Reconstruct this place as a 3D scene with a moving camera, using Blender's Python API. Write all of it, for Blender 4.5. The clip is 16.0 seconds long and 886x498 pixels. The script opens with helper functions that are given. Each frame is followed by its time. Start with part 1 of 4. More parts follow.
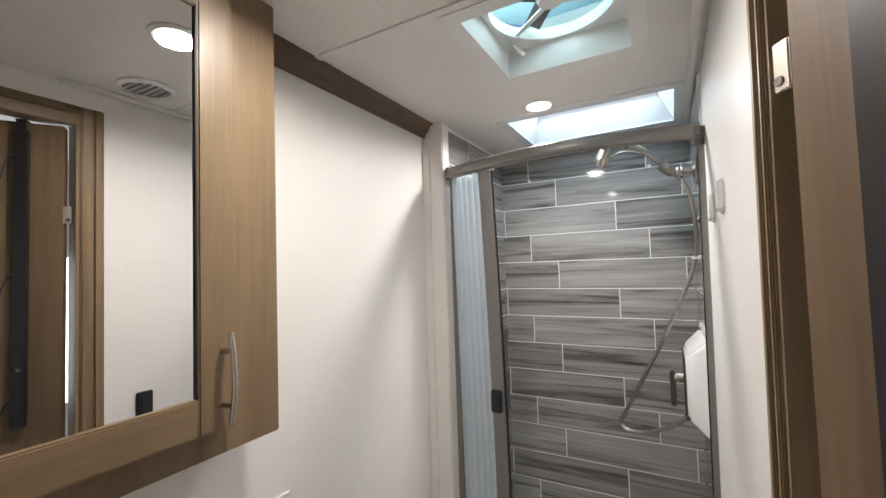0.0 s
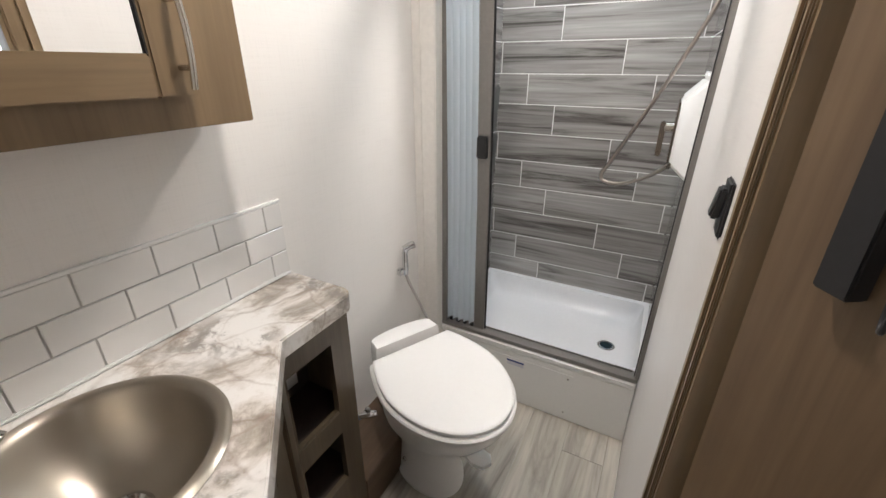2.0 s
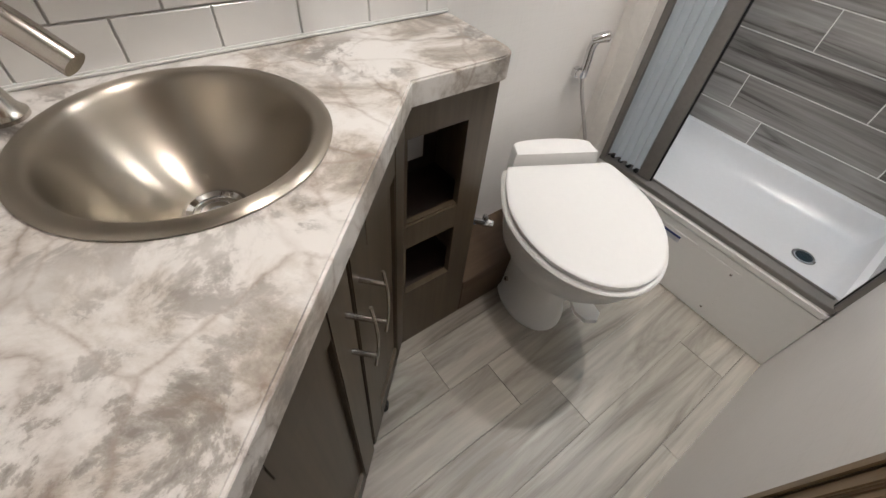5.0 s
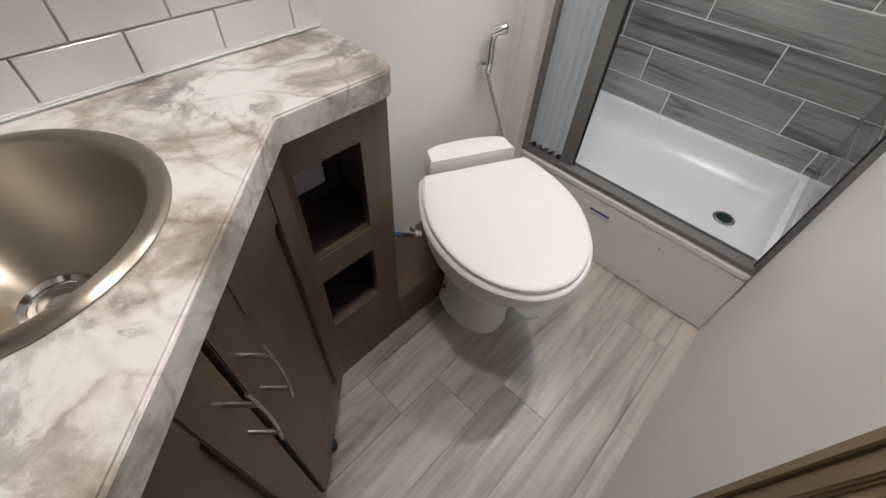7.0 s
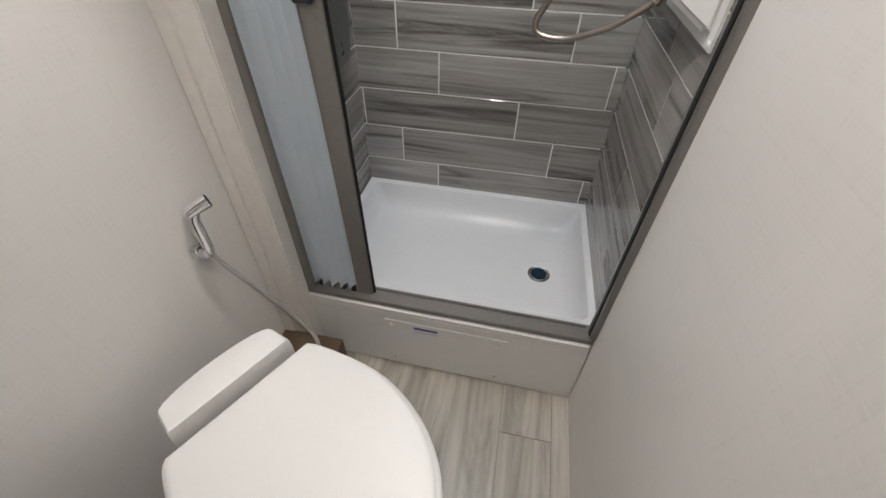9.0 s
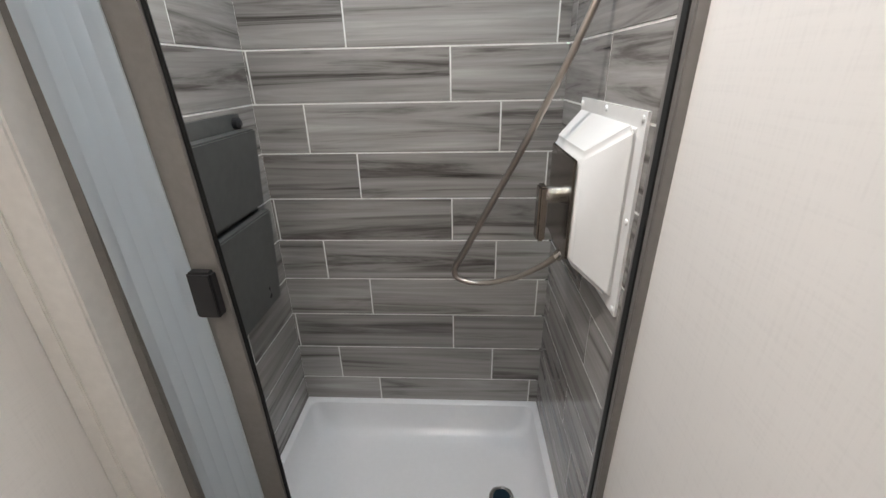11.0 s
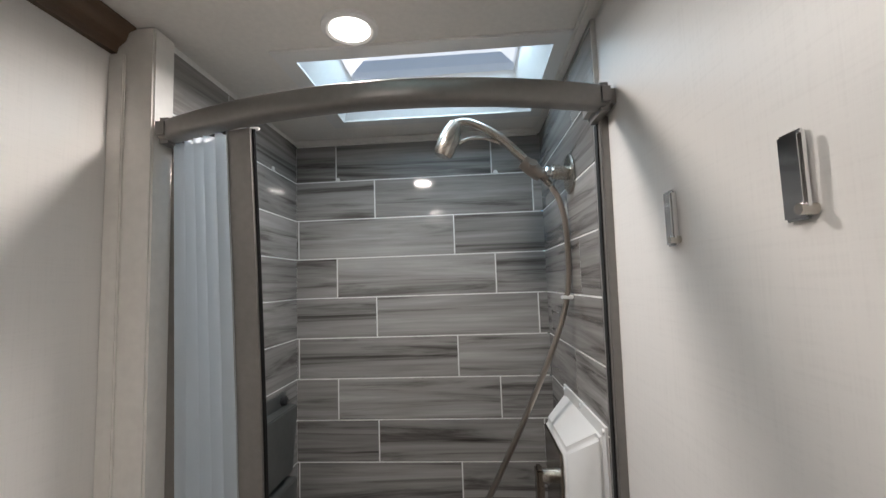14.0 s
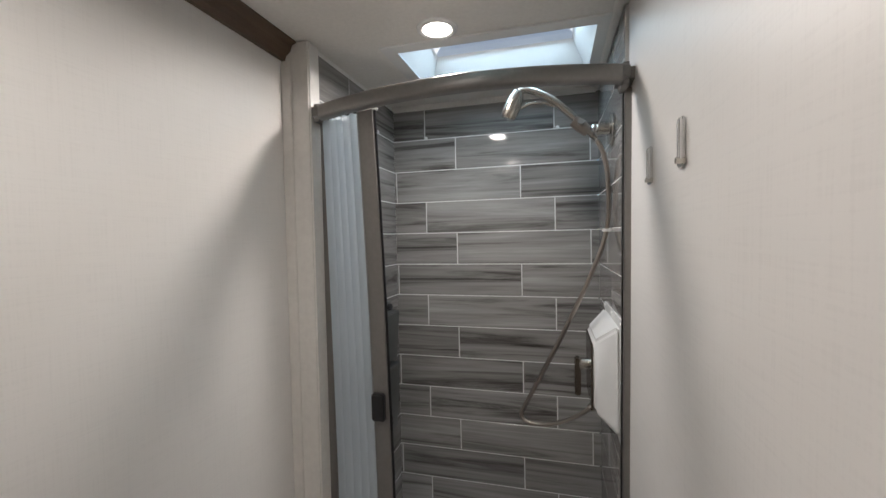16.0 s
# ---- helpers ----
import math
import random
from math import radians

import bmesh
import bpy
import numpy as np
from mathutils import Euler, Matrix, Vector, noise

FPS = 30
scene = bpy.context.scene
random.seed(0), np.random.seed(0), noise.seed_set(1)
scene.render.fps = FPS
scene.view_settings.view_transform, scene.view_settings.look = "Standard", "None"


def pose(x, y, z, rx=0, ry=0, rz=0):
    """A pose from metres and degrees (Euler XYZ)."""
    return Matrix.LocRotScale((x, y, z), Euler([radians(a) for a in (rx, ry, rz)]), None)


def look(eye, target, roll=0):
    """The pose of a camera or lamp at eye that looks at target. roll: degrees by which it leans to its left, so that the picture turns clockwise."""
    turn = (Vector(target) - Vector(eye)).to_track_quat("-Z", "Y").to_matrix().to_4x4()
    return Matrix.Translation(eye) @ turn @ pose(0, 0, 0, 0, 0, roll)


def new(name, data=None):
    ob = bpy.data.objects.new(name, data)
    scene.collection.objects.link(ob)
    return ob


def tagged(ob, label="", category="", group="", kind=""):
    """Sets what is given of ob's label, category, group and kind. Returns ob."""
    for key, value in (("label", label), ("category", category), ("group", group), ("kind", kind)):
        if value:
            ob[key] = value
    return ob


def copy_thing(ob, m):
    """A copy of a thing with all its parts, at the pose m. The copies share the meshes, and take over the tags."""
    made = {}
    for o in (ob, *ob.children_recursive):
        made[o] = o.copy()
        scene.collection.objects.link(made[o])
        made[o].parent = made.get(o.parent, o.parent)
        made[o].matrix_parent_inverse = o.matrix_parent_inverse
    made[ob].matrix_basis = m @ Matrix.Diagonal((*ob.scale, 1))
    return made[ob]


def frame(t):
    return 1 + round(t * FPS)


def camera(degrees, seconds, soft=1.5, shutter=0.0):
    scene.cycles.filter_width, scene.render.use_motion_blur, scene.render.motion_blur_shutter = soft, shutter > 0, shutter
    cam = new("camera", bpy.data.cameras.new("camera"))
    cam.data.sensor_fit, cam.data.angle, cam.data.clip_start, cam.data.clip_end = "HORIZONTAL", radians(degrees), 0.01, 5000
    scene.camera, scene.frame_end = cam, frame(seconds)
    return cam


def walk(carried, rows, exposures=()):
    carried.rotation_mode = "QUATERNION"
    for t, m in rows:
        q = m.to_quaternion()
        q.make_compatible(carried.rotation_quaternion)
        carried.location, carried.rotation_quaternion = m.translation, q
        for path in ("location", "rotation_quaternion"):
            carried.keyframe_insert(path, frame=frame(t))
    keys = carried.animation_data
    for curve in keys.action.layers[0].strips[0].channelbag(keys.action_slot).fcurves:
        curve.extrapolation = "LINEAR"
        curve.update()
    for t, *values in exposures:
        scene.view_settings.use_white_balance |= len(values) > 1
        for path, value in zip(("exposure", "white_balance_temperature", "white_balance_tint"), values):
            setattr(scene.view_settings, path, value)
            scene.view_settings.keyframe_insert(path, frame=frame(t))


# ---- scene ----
cam = camera(94.4, 16.0)
PATH = [
    (0, (-0.051, -0.004, 1.595), (-1.022, 1.743, 1.684), -1.8),
    (0.5, (-0.063, 0.004, 1.553), (-0.996, 1.771, 1.466), -1.6),
    (1, (-0.058, 0.002, 1.505), (-0.975, 1.754, 1.201), -1.3),
    (1.5, (-0.05, 0.004, 1.439), (-0.945, 1.702, 0.877), -0.9),
    (2, (-0.055, 0.011, 1.377), (-0.908, 1.625, 0.558), -0.0),
    (2.5, (-0.057, 0.023, 1.312), (-0.884, 1.519, 0.273), 1.1),
    (3, (-0.054, 0.037, 1.261), (-0.897, 1.386, 0.048), 3.2),
    (3.5, (-0.069, 0.056, 1.219), (-0.975, 1.226, -0.126), 5.1),
    (4, (-0.105, 0.087, 1.187), (-1.084, 1.096, -0.235), 7.2),
    (4.2, (-0.12, 0.099, 1.169), (-1.128, 1.046, -0.275), 7.8),
    (6.3, (-0.167, 0.134, 1.168), (-1.162, 0.999, -0.337), 6.2),
    (6.5, (-0.167, 0.154, 1.177), (-1.123, 1.05, -0.333), 5.6),
    (7, (-0.16, 0.243, 1.183), (-1.008, 1.248, -0.323), 4.2),
    (7.5, (-0.165, 0.336, 1.192), (-0.879, 1.459, -0.301), 3.2),
    (8, (-0.176, 0.423, 1.216), (-0.748, 1.662, -0.246), 2.3),
    (8.5, (-0.199, 0.544, 1.24), (-0.641, 1.878, -0.183), 0.9),
    (9, (-0.252, 0.696, 1.237), (-0.53, 2.124, -0.135), 1.0),
    (9.2, (-0.229, 0.75, 1.254), (-0.498, 2.199, -0.098), -0.1),
    (11.3, (-0.228, 0.858, 1.455), (-0.318, 2.746, 0.801), -1.3),
    (11.5, (-0.229, 0.844, 1.485), (-0.314, 2.764, 0.93), -1.4),
    (12, (-0.222, 0.807, 1.551), (-0.305, 2.78, 1.23), -1.6),
    (12.5, (-0.215, 0.768, 1.599), (-0.307, 2.763, 1.495), -1.7),
    (13, (-0.215, 0.714, 1.63), (-0.307, 2.711, 1.701), -1.8),
    (13.5, (-0.21, 0.676, 1.646), (-0.316, 2.666, 1.806), -1.8),
    (14, (-0.211, 0.649, 1.645), (-0.346, 2.638, 1.812), -1.9),
    (14.5, (-0.209, 0.576, 1.628), (-0.414, 2.563, 1.737), -1.8),
    (15, (-0.186, 0.475, 1.623), (-0.47, 2.455, 1.645), -1.6),
    (15.5, (-0.155, 0.391, 1.599), (-0.542, 2.353, 1.583), -1.2),
    (16, (-0.132, 0.323, 1.592), (-0.66, 2.251, 1.531), -1.2),
]
EXPOSURES = [(0, 0.30), (0.5, 0.42), (1, 0.53), (1.5, 0.64), (2.5, 0.74), (3.5, 0.74), (6.5, 0.62), (8, 0.62), (8.5, 0.52), (9, 0.42), (11.5, 0.24), (12, 0.12), (13, -0.18), (14.5, -0.42), (15.2, -0.42), (16, -0.42)]
walk(cam, [(t, look(eye, target, roll)) for t, eye, target, roll in PATH], EXPOSURES)

# ---- world, sun and lamps ----
world = bpy.data.worlds.new("sky")
scene.world = world
world.use_nodes = True
wt = world.node_tree
sky = wt.nodes.new("ShaderNodeTexSky")
sky.sky_type = "NISHITA"
sky.sun_disc = False
sky.sun_elevation = radians(50)
sky.sun_rotation = radians(200)
wt.links.new(sky.outputs[0], wt.nodes["Background"].inputs[0])
wt.nodes["Background"].inputs[1].default_value = 0.15
sun = new("sun", bpy.data.lights.new("sun", "SUN"))
sun.data.energy, sun.data.angle, sun.data.color = 5.0, radians(2), (1.0, 0.96, 0.9)
sun.matrix_world = look((0, 0, 8), (1.6, 4.4, 2.3))

CEIL = 2.154
LAMPS = [(-0.432, 1.405), (-0.444, 0.516)]
LAMP_W = (6.4, 5.3)


def area(name, m, w, h, watts, colour):
    d = bpy.data.lights.new(name, "AREA")
    d.shape, d.size, d.size_y, d.energy, d.color = "RECTANGLE", w, h, watts, colour
    ob = new(name, d)
    ob.matrix_world = m
    return ob


for (lx, ly), w in zip(LAMPS, LAMP_W):
    lamp = area("downlight_glow", pose(lx, ly, CEIL - 0.014), 0.08, 0.08, w, (1.0, 0.918, 0.862))
    lamp.data.shape = "DISK"
    lamp.data.spread = radians(164)
area("skylight_daylight", pose(-0.30, 1.675, 2.243), 0.44, 0.22, 2.1, (0.54, 0.80, 1.0))
area("fan_daylight", pose(-0.278, 0.978, 2.262), 0.28, 0.28, 0.45, (0.75, 0.95, 1.0))
# added fill inside the assumed hall window, so the door slit is bright
area("hall_fill_daylight", pose(1.16, 0.60, 1.35, 0, 90, 0), 0.7, 0.9, 9.0, (0.92, 0.96, 1.0))


# ---- materials ----
def nodes_of(name):
    m = bpy.data.materials.new(name)
    m.use_nodes = True
    nt = m.node_tree
    return m, nt, nt.nodes["Principled BSDF"], nt.links.new


def coords(nt, scale=(1, 1, 1), shuffle=0.0, rot=(0, 0, 0)):
    tc = nt.nodes.new("ShaderNodeTexCoord")
    mp = nt.nodes.new("ShaderNodeMapping")
    mp.inputs["Scale"].default_value = scale
    mp.inputs["Rotation"].default_value = rot
    nt.links.new(tc.outputs["Object"], mp.inputs["Vector"])
    if shuffle:
        info = nt.nodes.new("ShaderNodeObjectInfo")
        mul = nt.nodes.new("ShaderNodeMath")
        mul.operation = "MULTIPLY"
        mul.inputs[1].default_value = shuffle
        nt.links.new(info.outputs["Random"], mul.inputs[0])
        nt.links.new(mul.outputs[0], mp.inputs["Location"])
    return mp.outputs[0]


def tex(nt, vec, scale, detail=4, rough=0.55, distortion=0.0):
    n = nt.nodes.new("ShaderNodeTexNoise")
    n.inputs["Scale"].default_value = scale
    n.inputs["Detail"].default_value = detail
    n.inputs["Roughness"].default_value = rough
    n.inputs["Distortion"].default_value = distortion
    nt.links.new(vec, n.inputs["Vector"])
    return n.outputs["Fac"]


def ramp(nt, fac, stops):
    r = nt.nodes.new("ShaderNodeValToRGB")
    while len(r.color_ramp.elements) < len(stops):
        r.color_ramp.elements.new(0.5)
    for e, (p, c) in zip(r.color_ramp.elements, stops):
        e.position, e.color = p, (*c, 1) if len(c) == 3 else c
    nt.links.new(fac, r.inputs[0])
    return r.outputs[0]


def mixc(nt, fac, a, b, mode="MIX"):
    m = nt.nodes.new("ShaderNodeMix")
    m.data_type, m.blend_type = "RGBA", mode
    for sock, v in ((m.inputs[0], fac), (m.inputs[6], a), (m.inputs[7], b)):
        if isinstance(v, (int, float)):
            sock.default_value = v
        elif isinstance(v, tuple):
            sock.default_value = (*v, 1)
        else:
            nt.links.new(v, sock)
    return m.outputs[2]


def bump(nt, fac, bsdf, strength, dist=0.001):
    b = nt.nodes.new("ShaderNodeBump")
    b.inputs["Strength"].default_value = strength
    b.inputs["Distance"].default_value = dist
    nt.links.new(fac, b.inputs["Height"])
    nt.links.new(b.outputs[0], bsdf.inputs["Normal"])


def plain(name, colour, rough=0.5, metal=0.0, vary=0.06, scale=30.0, relief=0.05, coat=0.0, even=False):
    m, nt, p, ln = nodes_of(name)
    v = coords(nt)
    n1, n2 = tex(nt, v, scale, 5), tex(nt, v, scale * 0.11, 3)
    lo = tuple(c * (1 - vary) for c in colour)
    hi = tuple(min(1, c * (1 + vary)) for c in colour)
    c1 = ramp(nt, n1, [(0.35, lo), (0.65, hi)])
    c2 = ramp(nt, n2, [(0.3, (1 - vary,) * 3), (0.7, (1, 1, 1))])
    ln(mixc(nt, 1.0, c1, c2, "MULTIPLY"), p.inputs["Base Color"])
    if even:
        p.inputs["Roughness"].default_value = rough
    else:
        ln(ramp(nt, n2, [(0.3, (rough * 0.85,) * 3), (0.7, (min(1, rough * 1.15),) * 3)]), p.inputs["Roughness"])
    p.inputs["Metallic"].default_value = metal
    p.inputs["Coat Weight"].default_value = coat
    if relief:
        bump(nt, n1, p, relief)
    return m


def linen(name, colour):
    m, nt, p, ln = nodes_of(name)
    a = tex(nt, coords(nt, (260, 260, 9)), 1, 3)
    b = tex(nt, coords(nt, (9, 9, 260)), 1, 3)
    big = tex(nt, coords(nt), 1.7, 3)
    weave = nt.nodes.new("ShaderNodeMath")
    weave.operation = "ADD"
    ln(a, weave.inputs[0]), ln(b, weave.inputs[1])
    c1 = ramp(nt, weave.outputs[0], [(0.7, tuple(c * 0.955 for c in colour)), (1.0, colour)])
    ln(mixc(nt, 1.0, c1, ramp(nt, big, [(0.3, (0.95, 0.945, 0.94)), (0.7, (1, 1, 1))]), "MULTIPLY"), p.inputs["Base Color"])
    p.inputs["Roughness"].default_value = 0.42
    p.inputs["Specular IOR Level"].default_value = 0.35
    bump(nt, weave.outputs[0], p, 0.12, 0.0008)
    return m


def wood(name, dark, light, axis="z", rough=0.42):
    m, nt, p, ln = nodes_of(name)
    s = {"x": (1.2, 15, 15), "y": (15, 1.2, 15), "z": (15, 15, 1.2)}[axis]
    w = {"x": (3, 110, 110), "y": (110, 3, 110), "z": (110, 110, 3)}[axis]
    g = tex(nt, coords(nt, s, 9.0), 1, 5, 0.6, 0.9)
    fine = tex(nt, coords(nt, w, 5.0), 1, 4)
    big = tex(nt, coords(nt), 5.0, 3)
    c = ramp(nt, g, [(0.25, dark), (0.5, tuple((a + b) / 2 for a, b in zip(dark, light))), (0.75, light)])
    c = mixc(nt, 1.0, c, ramp(nt, fine, [(0.3, (0.86, 0.85, 0.84)), (0.6, (1, 1, 1))]), "MULTIPLY")
    c = mixc(nt, 1.0, c, ramp(nt, big, [(0.3, (0.82, 0.8, 0.78)), (0.7, (1, 1, 1))]), "MULTIPLY")
    ln(c, p.inputs["Base Color"])
    p.inputs["Roughness"].default_value = rough
    bump(nt, fine, p, 0.08)
    return m


def streaky(name, stops, stretch, rough, shuffle, relief=0.04, fine_amount=0.82, tone=0.76):
    """Printed wood-look pieces, streaked along their local x."""
    m, nt, p, ln = nodes_of(name)
    v = coords(nt, (stretch[0], 30, stretch[1]), shuffle)
    g = tex(nt, v, 1, 6, 0.62, 1.3)
    f = tex(nt, coords(nt, (stretch[0] * 2.5, 60, stretch[1] * 5), shuffle), 1, 4)
    b = tex(nt, coords(nt, (1.5, 1.5, 6), shuffle), 1, 2)
    c = ramp(nt, g, stops)
    c = mixc(nt, 1.0, c, ramp(nt, f, [(0.3, (fine_amount,) * 3), (0.62, (1, 1, 1))]), "MULTIPLY")
    c = mixc(nt, 1.0, c, ramp(nt, b, [(0.3, (0.8, 0.8, 0.8)), (0.7, (1, 1, 1))]), "MULTIPLY")
    info = nt.nodes.new("ShaderNodeObjectInfo")
    c = mixc(nt, 1.0, c, ramp(nt, info.outputs["Random"], [(0.0, (tone, tone * 0.985, tone * 0.97)), (1.0, (1, 1, 1))]), "MULTIPLY")
    ln(c, p.inputs["Base Color"])
    p.inputs["Roughness"].default_value = rough
    if relief:
        bump(nt, f, p, relief)
    return m


def marble(name):
    m, nt, p, ln = nodes_of(name)
    v = coords(nt)
    cloud = tex(nt, v, 5.5, 10, 0.68, 0.5)
    where = tex(nt, v, 2.6, 3, 0.5, 0.4)
    blot = tex(nt, v, 13.0, 10, 0.68, 0.35)
    nz = nt.nodes.new("ShaderNodeTexNoise")
    nz.inputs["Scale"].default_value = 7.0
    nz.inputs["Detail"].default_value = 5
    ln(v, nz.inputs["Vector"])
    veins = []
    for sc, amt in ((3.4, 0.12), (7.0, 0.09)):
        crack = nt.nodes.new("ShaderNodeTexVoronoi")
        crack.feature = "DISTANCE_TO_EDGE"
        crack.inputs["Scale"].default_value = sc
        warp = nt.nodes.new("ShaderNodeMixRGB")
        warp.inputs[0].default_value = amt
        ln(v, warp.inputs[1]), ln(nz.outputs["Color"], warp.inputs[2])
        ln(warp.outputs[0], crack.inputs["Vector"])
        veins.append(crack.outputs["Distance"])
    base = ramp(nt, cloud, [(0.33, (0.25, 0.215, 0.18)), (0.41, (0.44, 0.395, 0.345)), (0.455, (0.62, 0.58, 0.535)), (0.53, (0.75, 0.725, 0.695))])
    patch = ramp(nt, blot, [(0.40, (0.95, 0.95, 0.95)), (0.455, (0.62, 0.62, 0.62)), (0.475, (0.22, 0.22, 0.22)), (0.52, (0, 0, 0))])
    spot = ramp(nt, where, [(0.44, (0, 0, 0)), (0.53, (1, 1, 1))])
    base = mixc(nt, mixc(nt, 1.0, patch, spot, "MULTIPLY"), base, (0.24, 0.215, 0.19))
    hide = ramp(nt, cloud, [(0.43, (1, 1, 1)), (0.58, (0.25, 0.25, 0.25))])
    thin = ramp(nt, veins[0], [(0.0, (0.9, 0.9, 0.9)), (0.008, (0.5, 0.5, 0.5)), (0.03, (0, 0, 0))])
    base = mixc(nt, mixc(nt, 1.0, thin, hide, "MULTIPLY"), base, (0.25, 0.195, 0.155))
    fine = ramp(nt, veins[1], [(0.0, (0.7, 0.7, 0.7)), (0.03, (0, 0, 0))])
    base = mixc(nt, mixc(nt, 1.0, fine, hide, "MULTIPLY"), base, (0.33, 0.265, 0.22))
    ln(base, p.inputs["Base Color"])
    p.inputs["Roughness"].default_value = 0.28
    return m


def metal(name, colour, rough, brushed=None):
    m, nt, p, ln = nodes_of(name)
    v = coords(nt, brushed or (1, 1, 1))
    n = tex(nt, v, 12 if brushed is None else 1, 3)
    ln(ramp(nt, n, [(0.3, tuple(c * 0.96 for c in colour)), (0.7, colour)]), p.inputs["Base Color"])
    ln(ramp(nt, n, [(0.3, (rough * 0.93,) * 3), (0.7, (rough * 1.07,) * 3)]), p.inputs["Roughness"])
    p.inputs["Metallic"].default_value = 1.0
    return m


def glowing(name, colour, strength):
    m, nt, p, ln = nodes_of(name)
    p.inputs["Base Color"].default_value = (*colour, 1)
    p.inputs["Emission Color"].default_value = (*colour, 1)
    p.inputs["Emission Strength"].default_value = strength
    return m


def frosted(name, colour, through_share, rough=0.35, clear=0.0):
    m, nt, p, ln = nodes_of(name)
    out = nt.nodes["Material Output"]
    tr = nt.nodes.new("ShaderNodeBsdfTranslucent")
    tr.inputs[0].default_value = (*colour, 1)
    p.inputs["Base Color"].default_value = (*colour, 1)
    p.inputs["Roughness"].default_value = rough
    mx = nt.nodes.new("ShaderNodeMixShader")
    mx.inputs[0].default_value = through_share
    ln(p.outputs[0], mx.inputs[1]), ln(tr.outputs[0], mx.inputs[2])
    end = mx.outputs[0]
    if clear:
        tp = nt.nodes.new("ShaderNodeBsdfTransparent")
        tp.inputs[0].default_value = (*colour, 1)
        m2 = nt.nodes.new("ShaderNodeMixShader")
        m2.inputs[0].default_value = clear
        ln(end, m2.inputs[1]), ln(tp.outputs[0], m2.inputs[2])
        end = m2.outputs[0]
    ln(end, out.inputs[0])
    return m


WALL = linen("white_linen_wall", (0.79, 0.773, 0.752))
CEILING = plain("ceiling_vinyl", (0.72, 0.70, 0.665), 0.5, vary=0.03, scale=90, relief=0.03)
TRIM_WHITE = plain("white_trim", (0.76, 0.735, 0.70), 0.4, vary=0.03, scale=50, relief=0.02)
PLASTIC = plain("white_plastic", (0.80, 0.80, 0.79), 0.27, vary=0.008, scale=60, relief=0.0, even=True)
PORCELAIN = plain("porcelain", (0.76, 0.75, 0.735), 0.40, vary=0.006, scale=70, relief=0.0, even=True)
ACRYLIC = plain("shower_acrylic", (0.70, 0.715, 0.74), 0.24, vary=0.01, scale=60, relief=0.0, even=True)
GROUT = plain("white_grout", (0.74, 0.74, 0.72), 0.6, vary=0.05, scale=80)
GROUT_GREY = plain("grey_grout", (0.47, 0.46, 0.44), 0.7, vary=0.05, scale=80)
SUBWAY = plain("subway_tile", (0.76, 0.75, 0.735), 0.20, vary=0.02, scale=12, relief=0.01)
WOOD_Z = wood("oak_upright", (0.185, 0.127, 0.069), (0.275, 0.195, 0.112), "z")
WOOD_Y = wood("oak_along", (0.185, 0.127, 0.069), (0.275, 0.195, 0.112), "y")
WOOD_DOOR = wood("oak_door", (0.125, 0.080, 0.045), (0.225, 0.154, 0.088), "z", 0.5)
WOOD_CROWN = wood("oak_crown", (0.085, 0.051, 0.030), (0.150, 0.098, 0.060), "y", 0.5)
VANITY = wood("vanity_oak", (0.070, 0.049, 0.029), (0.128, 0.094, 0.058), "z", 0.42)
# the shade on a pale surface, painted in as grey
SHADE_GREY = plain("shade_grey_panel", (0.36, 0.34, 0.335), 0.5, vary=0.04)
# niche linings and carcass: coloured much darker than the vanity oak
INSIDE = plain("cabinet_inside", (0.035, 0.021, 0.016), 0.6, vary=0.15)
TILE = streaky("shower_tile_print", [(0.29, (0.060, 0.053, 0.048)), (0.385, (0.18, 0.168, 0.158)), (0.47, (0.335, 0.322, 0.310)), (0.70, (0.48, 0.467, 0.453))], (1.0, 19), 0.075, 60, 0.0, 0.80)
PLANK = streaky("vinyl_plank", [(0.27, (0.235, 0.212, 0.178)), (0.40, (0.40, 0.370, 0.320)), (0.54, (0.535, 0.50, 0.44)), (0.75, (0.61, 0.575, 0.51))], (1.6, 14), 0.36, 60, 0.05, 0.80, 0.86)
SEAM = plain("plank_seam", (0.25, 0.23, 0.20), 0.8)
MARBLE = marble("marble_laminate")
STEEL, snt, sp, sln = nodes_of("brushed_steel")
sp.inputs["Base Color"].default_value = (0.45, 0.408, 0.345, 1)
sp.inputs["Metallic"].default_value = 1.0
sp.inputs["Anisotropic"].default_value = 0.85
sp.inputs["Anisotropic Rotation"].default_value = 0.25
sring = tex(snt, coords(snt, (1, 1, 900)), 1, 3)
sln(ramp(snt, sring, [(0.3, (0.30, 0.30, 0.30)), (0.7, (0.38, 0.38, 0.38))]), sp.inputs["Roughness"])
tg = snt.nodes.new("ShaderNodeTangent")
tg.direction_type, tg.axis = "RADIAL", "Z"
sln(tg.outputs[0], sp.inputs["Tangent"])
NICKEL = metal("brushed_nickel", (0.56, 0.525, 0.475), 0.25)
BRONZE = metal("dark_nickel", (0.23, 0.195, 0.165), 0.22)
HOSE_METAL = metal("hose_metal", (0.40, 0.355, 0.315), 0.34)
# near-black that paints the shade down the shower drain
DRAIN_SHADE = plain("drain_shade", (0.008, 0.025, 0.04), 0.25, vary=0.1)
CHROME = metal("chrome", (0.72, 0.72, 0.72), 0.10)
FRAME = plain("grey_aluminium", (0.235, 0.222, 0.212), 0.34, 0.35, vary=0.04, scale=80, relief=0.0)
BLACK = plain("black_plastic", (0.018, 0.018, 0.02), 0.4, vary=0.1)
